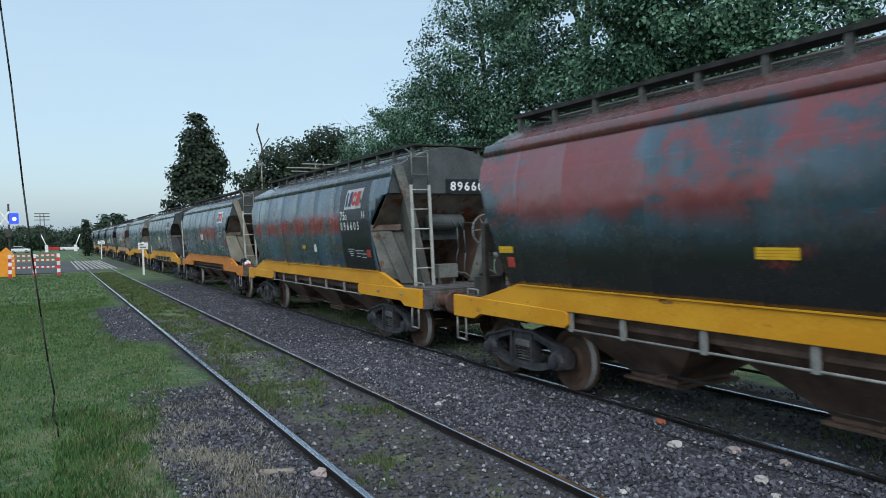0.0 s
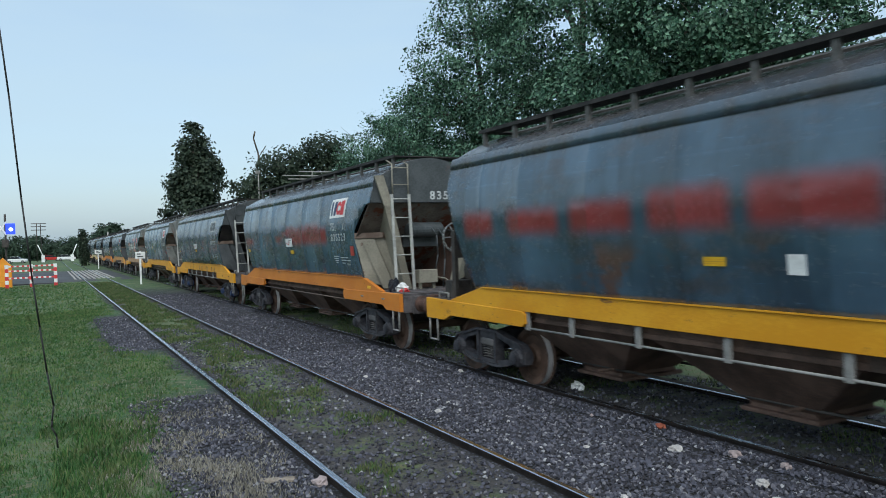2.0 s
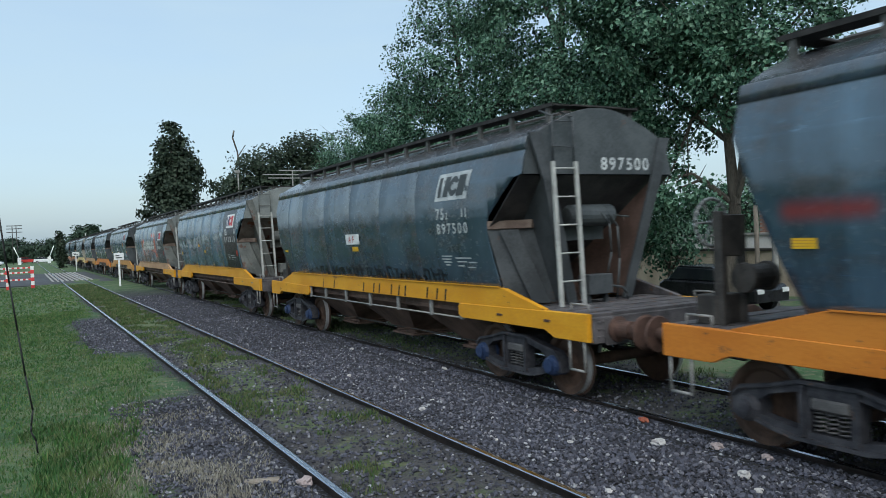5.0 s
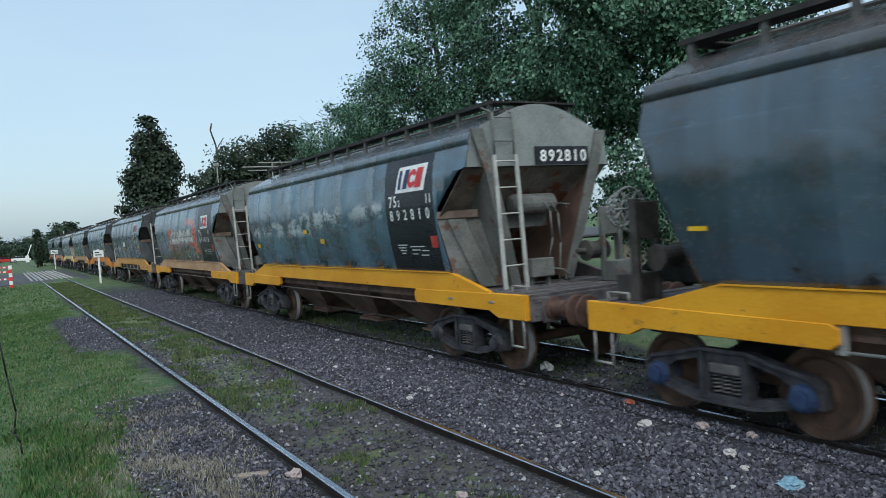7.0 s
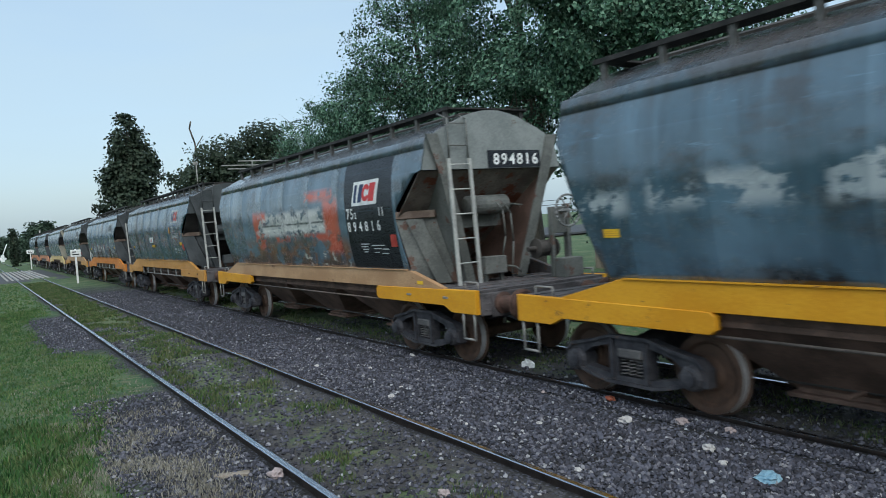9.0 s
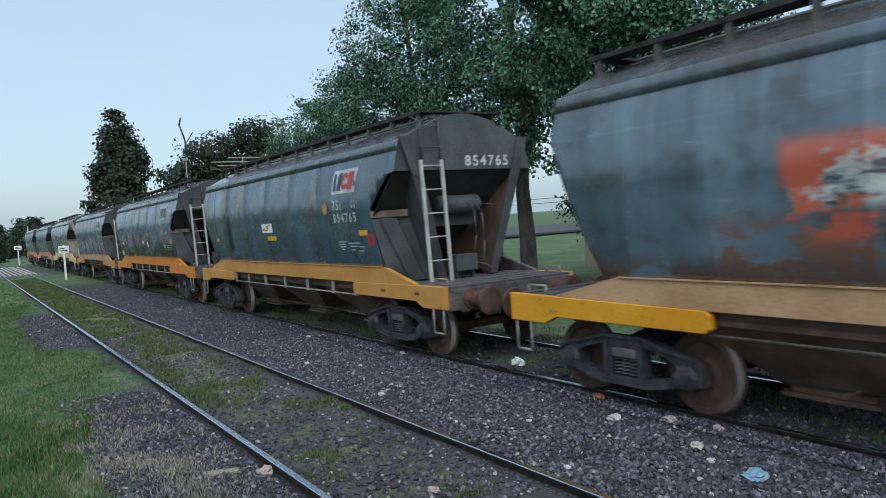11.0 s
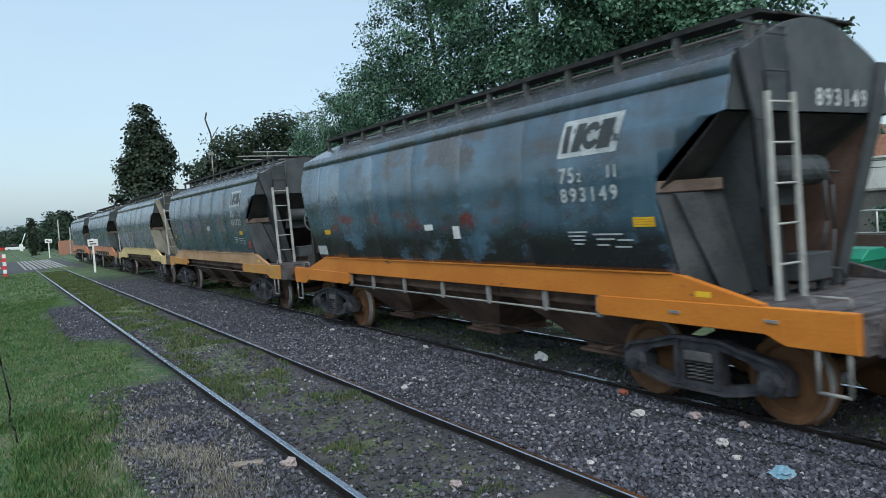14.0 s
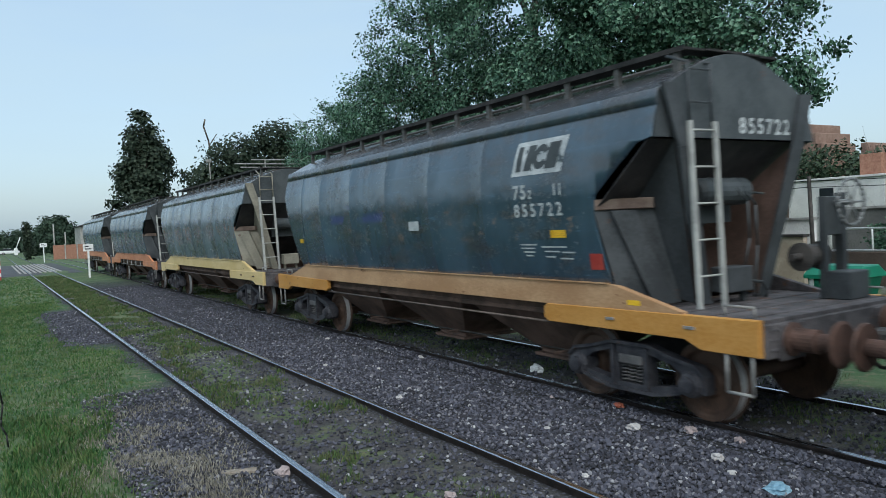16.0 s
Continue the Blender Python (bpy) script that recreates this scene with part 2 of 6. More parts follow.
def rod(bm, a, b, r, n=8, r2=None, mi=0, caps=True):
    a, b = Vector(a), Vector(b)
    d = (b - a).normalized()
    s = d.orthogonal().normalized()
    t = d.cross(s)
    rings = []
    for p, rr in ((a, r), (b, r if r2 is None else r2)):
        rings.append([bm.verts.new(p + rr * (math.cos(2 * math.pi * i / n) * s + math.sin(2 * math.pi * i / n) * t)) for i in range(n)])
    for i in range(n):
        fa = bm.faces.new((rings[0][i], rings[0][(i + 1) % n], rings[1][(i + 1) % n], rings[1][i]))
        fa.material_index = mi
        fa.smooth = True
    if caps:
        bm.faces.new(rings[0][::-1]).material_index = mi
        bm.faces.new(rings[1]).material_index = mi


def pipe(bm, pts, r, n=6):
    for a, b in zip(pts, pts[1:]):
        rod(bm, a, b, r, n)


def prism(bm, poly, lo, hi, axis="x", bevel=0.0, mi=0):
    """Extrudes a polygon of (a, b) along an axis: x takes (y, z), y takes (x, z), z takes (x, y)."""
    def at(p, h):
        return {"x": (h, p[0], p[1]), "y": (p[0], h, p[1]), "z": (p[0], p[1], h)}[axis]
    lower, upper = [bm.verts.new(at(p, lo)) for p in poly], [bm.verts.new(at(p, hi)) for p in poly]
    n = len(poly)
    fs = [bm.faces.new(lower[::-1]), bm.faces.new(upper)] + [bm.faces.new((lower[i], lower[(i + 1) % n], upper[(i + 1) % n], upper[i])) for i in range(n)]
    for fa in fs:
        fa.material_index = mi
    bmesh.ops.recalc_face_normals(bm, faces=fs)
    if bevel:
        bmesh.ops.bevel(bm, geom=list({e for fa in fs[:2] for e in fa.edges}), offset=bevel, segments=1, affect="EDGES", material=mi)


def slab(bm, quad, thick, mi=0):
    """A flat plate on four corner points, thickened against its normal."""
    q = [Vector(p) for p in quad]
    nrm = (q[1] - q[0]).cross(q[-1] - q[0]).normalized() * thick
    a, b = [bm.verts.new(p) for p in q], [bm.verts.new(p - nrm) for p in q]
    n = len(q)
    fs = [bm.faces.new(a), bm.faces.new(b[::-1])] + [bm.faces.new((a[i], b[i], b[(i + 1) % n], a[(i + 1) % n])) for i in range(n)]
    for fa in fs:
        fa.material_index = mi
    bmesh.ops.recalc_face_normals(bm, faces=fs)


def lathe(bm, prof, n=24, axis="x", centre=(0, 0, 0), mi=0, caps=True):
    """prof: (along, radius) pairs about an axis."""
    rings = []
    for a, r in prof:
        ring = []
        for i in range(n):
            c, s = math.cos(2 * math.pi * i / n) * r, math.sin(2 * math.pi * i / n) * r
            p = {"x": (a, c, s), "y": (c, a, s), "z": (c, s, a)}[axis]
            ring.append(bm.verts.new(Vector(p) + Vector(centre)))
        rings.append(ring)
    fs = []
    for r0, r1 in zip(rings, rings[1:]):
        for i in range(n):
            fs.append(bm.faces.new((r0[i], r0[(i + 1) % n], r1[(i + 1) % n], r1[i])))
    if caps:
        fs += [bm.faces.new(rings[0][::-1]), bm.faces.new(rings[-1])]
    for fa in fs:
        fa.material_index = mi
    bmesh.ops.recalc_face_normals(bm, faces=fs)

# ---------------------------------------------------------------- hopper wagons (local y runs to the rear, z from the rail head)
LEN = 11.75             # body, from front end wall to rear end wall
PROFILE = [(1.46, 1.33), (1.62, 1.37), (1.85, 1.415), (2.1, 1.455), (2.35, 1.485), (2.6, 1.505), (2.63, 1.51), (2.9, 1.51), (3.15, 1.49), (3.188, 1.486), (3.19, 1.485), (3.2, 1.484), (3.35, 1.455), (3.52, 1.405), (3.552, 1.392),
           (3.556, 1.412), (3.72, 1.368), (3.735, 1.345), (3.742, 1.29), (3.82, 1.15), (3.9, 1.0), (3.99, 0.8), (4.08, 0.6), (4.14, 0.4), (4.18, 0.2), (4.19, 0.0)]


def side_at(z):
    """Half the body's width at a height."""
    return float(np.interp(z, [p[0] for p in PROFILE], [p[1] for p in PROFILE]))


def front_at(z):
    """Where the side sheet begins at a height: it is cut back under the end wall."""
    return float(np.interp(z, [1.46, 2.2, 2.4, 2.6, 3.15, 3.189, 3.7], [0.84, 0.96, 1.0, 0.94, 0.26, 0.05, 0.045]))


def rear_at(z):
    """How far the side sheet stops short of the rear end wall: one straight raked edge."""
    return float(np.interp(z, [1.46, 3.188, 3.7], [0.68, 0.03, 0.045]))


SEAMS = (3.3, 4.85, 6.4, 7.95, 9.5, 10.6)


def body_mesh():
    """The bulged side sheets with their weld seams, and the arched roof."""
    us = sorted({0.0, 0.05, 0.12, 0.26, 0.45, 0.7, 0.84, 0.92, 1.0, 1.2, *(LEN - k for k in (0.0, 0.05, 0.12, 0.26, 0.45, 0.7, 0.84, 0.92, 1.0, 1.2)),
                 *[s + d for s in SEAMS for d in (-0.03, -0.012, 0.012, 0.03)], *[2.9 + i * 0.3875 for i in range(18)]})
    ring = [(-w, z) for z, w in PROFILE] + [(w, z) for z, w in PROFILE[::-1][1:]]
    bm = bmesh.new()
    grid = []
    for w, z in ring:
        row = []
        for u in us:
            lo = front_at(z)
            y = min(max(u, lo), LEN - rear_at(z))
            near = min(abs(u - s) for s in SEAMS)
            bow = -0.014 * math.sin(math.pi * ((u - 3.3) % 1.55) / 1.55) ** 2 if 3.3 < u < 9.5 and 1.6 < z < 3.6 else 0.0
            lift = 0.007 if near < 0.02 and z < 3.6 else bow
            row.append(bm.verts.new((w + math.copysign(1.0, w) * lift, y, z)))
        grid.append(row)
    for a, b in zip(grid, grid[1:]):
        for i in range(len(us) - 1):
            bm.faces.new((a[i], a[i + 1], b[i + 1], b[i]))
    bmesh.ops.remove_doubles(bm, verts=bm.verts, dist=0.0005)
    bmesh.ops.recalc_face_normals(bm, faces=bm.faces)
    bmesh.ops.solidify(bm, geom=bm.faces[:], thickness=0.012)
    return bm


def mirror(p, rear):
    return (p[0], LEN - p[1], p[2]) if rear else p


def end_wall_mesh(rear):
    bm = bmesh.new()
    top = [(-w + 0.02, z) for z, w in PROFILE if z >= 3.19] + [(w - 0.02, z) for z, w in PROFILE[::-1][1:] if z >= 3.19]
    poly = [(-1.46, 3.19), *top, (1.46, 3.19)]
    y0, y1 = (0.03, 0.05) if not rear else (LEN - 0.05, LEN - 0.03)
    prism(bm, poly, y0, y1, "y")
    return bm


def slope_mesh(rear):
    bm = bmesh.new()
    q = [(-1.47, 0.11, 3.188), (1.47, 0.11, 3.188), (1.34, 2.04, 1.5), (-1.34, 2.04, 1.5)]
    mid = [(1.475, 0.99, 2.42), (-1.475, 0.99, 2.42)]
    for quad in ([q[0], q[1], mid[0], mid[1]], [mid[1], mid[0], q[2], q[3]]):
        slab(bm, [mirror(p, rear) for p in quad], 0.012)
    return bm


def corner_panel_mesh(rear, s):
    """The lower end panel between the side sheet and the end post, with its raised diagonal rib."""
    bm = bmesh.new()
    q = [(-1.485, 0.99, 2.42), (-0.92, 0.58, 2.42), (-0.62, 0.46, 1.27), (-1.30, 0.83, 1.42)]
    slab(bm, [mirror((p[0] * s, p[1], p[2]), rear) for p in q], 0.015)
    quad = [(-1.36, 0.84, 2.41), (-1.13, 0.67, 2.41), (-0.74, 0.45, 1.28), (-0.97, 0.58, 1.28)]
    slab(bm, [mirror((p[0] * s, p[1], p[2]), rear) for p in quad], 0.06)
    return bm


def end_post_mesh(rear, s):
    bm = bmesh.new()
    a, b, c = (-1.29, 0.03, 3.77), (-1.07, 0.03, 3.08), (-0.57, 0.22, 1.27)
    for (p, wp), (q, wq) in (((a, 0.11), (b, 0.1)), ((b, 0.1), (c, 0.085))):
        quad = [(p[0] - wp, p[1] - 0.05, p[2]), (p[0] + wp, p[1] - 0.05, p[2]), (q[0] + wq, q[1] - 0.05, q[2]), (q[0] - wq, q[1] - 0.05, q[2])]
        slab(bm, [mirror((k[0] * s, k[1], k[2]), rear) for k in quad], 0.045)
    return bm


def rear_post_mesh(s):
    """A plain upright strut under the rear end wall, set well in from the side."""
    bm = bmesh.new()
    quad = [(-0.62, LEN - 0.1, 3.2), (-0.5, LEN - 0.1, 3.2), (-0.42, LEN - 0.3, 1.27), (-0.54, LEN - 0.3, 1.27)]
    slab(bm, [(p[0] * s, p[1], p[2]) for p in quad], 0.05)
    return bm


def gusset_mesh(rear, s):
    """The deep plate behind each end post, back to the slope sheet."""
    bm = bmesh.new()
    q = [(-1.12, 0.05, 3.16), (-0.62, 0.25, 1.27), (-0.66, 1.93, 1.58)]
    slab(bm, [mirror((p[0] * s, p[1], p[2]), rear) for p in q], 0.006)
    slab(bm, [mirror(((p[0] + 0.011) * s, p[1], p[2]), rear) for p in q], 0.004, 1)
    return bm


def beam_mesh(rear, s):
    bm = bmesh.new()
    pts = [(-1.505, 0.95), (-1.0, 0.50), (-0.91, 0.56), (-1.44, 1.04)]
    pts = [(p[0] * s, LEN - p[1] if rear else p[1]) for p in pts]
    prism(bm, pts, 2.42, 2.55, "z", 0.01)
    return bm


def ladder_mesh(lower):
    bm = bmesh.new()
    x0, x1 = -0.99, -0.57
    if lower:
        for x in (x0 + 0.04, x1 + 0.04):
            slab(bm, [(x - 0.03, -0.105, 1.25), (x + 0.03, -0.105, 1.25), (x - 0.04, -0.105, 3.36), (x - 0.1, -0.105, 3.36)], 0.04)
        for i in range(5):
            z = 1.62 + i * 0.41
            lean = 0.04 - 0.07 * (z - 1.25) / 2.11
            rod(bm, (x0 + lean, -0.085, z), (x1 + lean, -0.085, z), 0.013, 6)
        box(bm, x0 - 0.12, x0 - 0.02, -0.06, 0.03, 3.12, 3.2)
    else:
        for x in (x0 + 0.02, x1 - 0.02):
            rod(bm, (x, -0.04, 3.3), (x, -0.04, 4.02), 0.016, 6)
            rod(bm, (x, -0.04, 4.02), (x, 0.25, 4.14), 0.016, 6)
        for z in (3.58, 3.95):
            rod(bm, (x0 + 0.02, -0.04, z), (x1 - 0.02, -0.04, z), 0.011, 6)
    return bm


def walkway_mesh(s):
    """One long grating beside the hatches, with an upturned edge."""
    bm = bmesh.new()
    a, b = sorted((0.5 * s, 0.84 * s))
    box(bm, a, b, 0.1, LEN - 0.1, 4.205, 4.232)
    box(bm, 0.84 * s - 0.012, 0.84 * s + 0.012, 0.1, LEN - 0.1, 4.19, 4.25)
    return bm


def walk_leg_mesh():
    bm = bmesh.new()
    box(bm, -0.03, 0.03, -0.04, 0.04, 3.95, 4.205)
    return bm


def side_z(x):
    x = abs(x)
    return float(np.interp(x, [p[1] for p in PROFILE[::-1] if p[0] > 3.7], [p[0] for p in PROFILE[::-1] if p[0] > 3.7]))


def hatch_mesh():
    bm = bmesh.new()
    prism(bm, [(-0.4, 4.1), (-0.4, 4.17), (-0.3, 4.215), (0.3, 4.215), (0.4, 4.17), (0.4, 4.1)], 0.5, LEN - 0.5, "y")
    return bm


def sill_mesh(s):
    """The upper flange under the body, tapering to the deck at both ends."""
    bm = bmesh.new()
    poly = [(-0.18, 1.22), (-0.18, 1.27), (0.85, 1.528), (LEN - 0.85, 1.528), (LEN + 0.18, 1.27), (LEN + 0.18, 1.22)]
    prism(bm, poly, min(1.27 * s, 1.362 * s), max(1.27 * s, 1.362 * s), "x", 0.006)
    box(bm, min(1.25 * s, 1.386 * s), max(1.25 * s, 1.386 * s), 0.9, LEN - 0.9, 1.529, 1.545)
    return bm


def wing_mesh(s, rear):
    """The deep lower sill over each bogie, with its bolted pad."""
    bm = bmesh.new()
    poly = [(-1.11, 0.89), (-0.42, 0.89), (-0.2, 0.985), (2.06, 0.985), (2.14, 1.04), (2.14, 1.18), (2.08, 1.225), (-1.11, 1.26)]
    if rear:
        poly = [(LEN - y, z) for y, z in poly[::-1]]
    prism(bm, poly, min(1.29 * s, 1.375 * s), max(1.29 * s, 1.375 * s), "x", 0.008)
    return bm


def deck_mesh(rear):
    bm = bmesh.new()
    y0, y1 = (-1.1, 0.55) if not rear else (LEN - 0.55, LEN + 1.1)
    box(bm, -1.285, 1.285, y0, y1, 1.215, 1.25)
    for i in range(4):
        y = y0 + 0.2 + i * 0.4
        box(bm, -1.28, 1.28, y - 0.01, y + 0.01, 1.2505, 1.258)
    return bm


def headstock_mesh(rear):
    bm = bmesh.new()
    y0, y1 = (-1.125, -0.97) if not rear else (LEN + 0.97, LEN + 1.125)
    box(bm, -1.284, 1.284, y0, y1, 0.86, 1.21, 0.012)
    yf = y0 - 0.02 if not rear else y1
    for x in (-0.88, 0.88):
        box(bm, x - 0.2, x + 0.2, yf, yf + 0.02, 0.83, 1.19, 0.004)
    for x in (-1.19, -1.12, 1.12, 1.19):
        for z in (0.95, 1.05, 1.15):
            rod(bm, (x, yf - 0.004, z), (x, yf + 0.024, z), 0.016, 6)
    return bm


def buffer_mesh(rear, s):
    bm = bmesh.new()
    d = 1 if rear else -1
    y = LEN / 2 + d * (LEN / 2 + 1.125)
    prof = [(0.0, 0.17), (0.05, 0.17), (0.07, 0.12), (0.30, 0.12), (0.31, 0.085), (0.50, 0.085), (0.505, 0.22), (0.53, 0.23), (0.545, 0.2)]
    lathe(bm, [(y + d * a, r) for a, r in prof], 20, "y", (0.88 * s, 0, 1.03))
    return bm


def coupler_mesh(rear):
    bm = bmesh.new()
    d = 1 if rear else -1
    y = LEN / 2 + d * (LEN / 2 + 1.1)
    for a, b, w, h in ((0.0, 0.35, 0.1, 0.1), (0.35, 0.63, 0.16, 0.14)):
        box(bm, -w, w, min(y + d * a, y + d * b), max(y + d * a, y + d * b), 0.93 - h, 0.93 + h, 0.03)
    pipe(bm, [(0.3, y, 0.85), (0.33, y + d * 0.25, 0.6), (0.3, y + d * 0.55, 0.62)], 0.022)
    return bm


def stirrup_mesh(rear, s):
    bm = bmesh.new()
    a, b = (-1.02, -0.72) if not rear else (LEN + 0.72, LEN + 1.02)
    x = 1.35 * s
    pipe(bm, [(x, a, 0.93), (x, a, 0.5), (x, b, 0.5), (x, b, 0.93)], 0.02)
    return bm


def grab_mesh(rear, s):
    bm = bmesh.new()
    a, b = (-0.95, -0.6) if not rear else (LEN + 0.55, LEN + 0.9)
    x = 1.2 * s
    pipe(bm, [(x, a, 1.25), (x, a, 1.36), (x, b, 1.36), (x, b, 1.25)], 0.016)
    return bm


def underframe_mesh():
    bm = bmesh.new()
    box(bm, -0.26, 0.26, -0.97, LEN + 0.97, 0.86, 1.2, 0.01)
    for y in (0.77, LEN - 0.77):
        box(bm, -1.28, 1.28, y - 0.22, y + 0.22, 0.98, 1.2, 0.02)
    for s in (-1, 1):
        box(bm, min(1.12 * s, 1.2 * s), max(1.12 * s, 1.2 * s), 0.0, LEN, 1.05, 1.215)
    return bm


def chute_mesh(i):
    """One discharge hopper: a sloped funnel with a ridge and a gate frame."""
    bm = bmesh.new()
    yc = LEN / 2 + (i - 1) * 3.0
    rings = []
    for z, hx, hy in ((1.47, 1.26, 1.52), (1.1, 1.2, 1.42), (0.36, 0.5, 0.42), (0.3, 0.5, 0.42)):
        rings.append([bm.verts.new((x, yc + y, z)) for x, y in ((-hx, -hy), (hx, -hy), (hx, hy), (-hx, hy))])
    for a, b in zip(rings, rings[1:]):
        for k in range(4):
            bm.faces.new((a[k], a[(k + 1) % 4], b[(k + 1) % 4], b[k]))
    bm.faces.new(rings[-1])
    bm.faces.new(rings[0][::-1])
    bmesh.ops.recalc_face_normals(bm, faces=bm.faces)
    box(bm, -0.58, 0.58, yc - 0.5, yc + 0.5, 0.26, 0.31, 0.008)
    box(bm, -1.22, -1.19, yc - 1.44, yc + 1.44, 1.06, 1.12)
    box(bm, 1.19, 1.22, yc - 1.44, yc + 1.44, 1.06, 1.12)
    rod(bm, (-0.85, yc - 0.3, 0.42), (0.85, yc - 0.3, 0.42), 0.025, 6)
    return bm


def side_pipe_mesh(s):
    bm = bmesh.new()
    x = 1.31 * s
    pipe(bm, [(x, 2.05, 0.97), (x, LEN - 2.05, 0.97)], 0.017)
    return bm


def pipe_bracket_mesh():
    bm = bmesh.new()
    box(bm, -0.02, 0.02, -0.045, 0.045, 0.94, 1.215, 0.004)
    return bm


def brake_rigging_mesh():
    bm = bmesh.new()
    rod(bm, (-0.55, 1.9, 0.42), (-0.55, LEN - 1.9, 0.42), 0.022, 6)
    rod(bm, (0.55, 1.9, 0.42), (0.55, LEN - 1.9, 0.42), 0.022, 6)
    return bm


# bogie
def side_frame_mesh(s):
    """A cast side frame: arched top, two windows, spring nest and pedestal boxes."""
    bm = bmesh.new()
    x0, x1 = sorted((1.06 * s, 1.2 * s))
    # the frame is made of its bars, so that the windows stay open
    bars = [[(-1.1, 0.36), (-1.1, 0.56), (-0.98, 0.66), (-0.76, 0.7), (-0.76, 0.55), (-0.74, 0.4), (-0.8, 0.36)],
            [(-0.76, 0.7), (-0.3, 0.81), (-0.3, 0.71), (-0.64, 0.63), (-0.76, 0.55)], [(-0.3, 0.81), (0.3, 0.81), (0.3, 0.68), (-0.3, 0.68)],
            [(-0.3, 0.71), (-0.2, 0.71), (-0.2, 0.33), (-0.3, 0.33)], [(-0.8, 0.36), (-0.74, 0.4), (-0.47, 0.36), (-0.3, 0.33), (-0.36, 0.25), (-0.58, 0.29)]]
    bars += [[(-y, z) for y, z in b[::-1]] for b in bars if b[0] != (-0.3, 0.81)]
    bars += [[(-0.36, 0.25), (-0.3, 0.33), (0.3, 0.33), (0.36, 0.25)]]
    for b in bars:
        prism(bm, b, x0, x1, "x")
    # raised flanges along the top arch and the lower chord
    f0, f1 = sorted((1.19 * s, 1.235 * s))
    for chord in ([(-1.08, 0.58), (-0.97, 0.68), (-0.62, 0.745), (-0.3, 0.83), (0.3, 0.83), (0.62, 0.745), (0.97, 0.68), (1.08, 0.58)], [(-0.8, 0.37), (-0.58, 0.31), (-0.36, 0.27), (0.36, 0.27), (0.58, 0.31), (0.8, 0.37)]):
        for (ya, za), (yb, zb) in zip(chord, chord[1:]):
            prism(bm, [(ya, za), (yb, zb), (yb, zb - 0.04), (ya, za - 0.04)], f0, f1, "x")
    for y in (-0.27, 0.27):
        box(bm, f0, f1, y - 0.025, y + 0.025, 0.28, 0.78)
    bmesh.ops.remove_doubles(bm, verts=bm.verts, dist=0.0005)
    return bm


def axle_box_mesh(s, cap):
    bm = bmesh.new()
    d = 1.2 * s
    lathe(bm, [(1.0 * s, 0.15), (d, 0.15), (d + 0.05 * s, 0.13), (d + 0.06 * s, 0.1), (d + 0.1 * s, 0.1), (d + 0.11 * s, 0.06)], 14, "x", (0, 0, 0.45))
    return bm


def springs_mesh(s):
    bm = bmesh.new()
    for y in (-0.12, 0.0, 0.12):
        pts = []
        for i in range(49):
            a = i / 48 * 2 * math.pi * 5
            pts.append((1.13 * s + 0.055 * math.cos(a), y + 0.055 * math.sin(a), 0.34 + i / 48 * 0.21))
        for p, q in zip(pts, pts[1:]):
            rod(bm, p, q, 0.013, 4, caps=False)
    box(bm, min(1.04 * s, 1.22 * s), max(1.04 * s, 1.22 * s), -0.19, 0.19, 0.55, 0.67, 0.02)
    return bm


def bolster_mesh():
    bm = bmesh.new()
    prism(bm, [(-1.2, 0.62), (-1.2, 0.72), (-0.4, 0.86), (0.4, 0.86), (1.2, 0.72), (1.2, 0.62), (0.4, 0.5), (-0.4, 0.5)], -0.19, 0.19, "y", 0.02)
    rod(bm, (0, 0, 0.8), (0, 0, 0.98), 0.18, 16)
    box(bm, -0.8, 0.8, -0.62, -0.52, 0.36, 0.46, 0.02)
    box(bm, -0.8, 0.8, 0.52, 0.62, 0.36, 0.46, 0.02)
    return bm


def wheelset_mesh():
    """Two wheels on an axle, about the axle's own centre: a dished web, thick rim, flange inside and a bright tread."""
    bm = bmesh.new()
    for s in (-1, 1):
        o, i = 0.94 * s, 0.81 * s
        lathe(bm, [(o - 0.004 * s, 0.4485), (i + 0.03 * s, 0.452), (i + 0.03 * s, 0.44)], 40, "x", mi=1, caps=False)
        lathe(bm, [(o + 0.008 * s, 0.14), (o + 0.008 * s, 0.16), (o - 0.045 * s, 0.2), (o - 0.05 * s, 0.33), (o - 0.004 * s, 0.37), (o + 0.002 * s, 0.40), (o + 0.001 * s, 0.447), (o - 0.01 * s, 0.447), (i + 0.04 * s, 0.447), (i + 0.02 * s, 0.48), (i, 0.478), (i, 0.36), (i + 0.03 * s, 0.2), (i - 0.02 * s, 0.12)], 40, "x", mi=0)
    rod(bm, (-1.1, 0, 0), (1.1, 0, 0), 0.085, 14)
    return bm


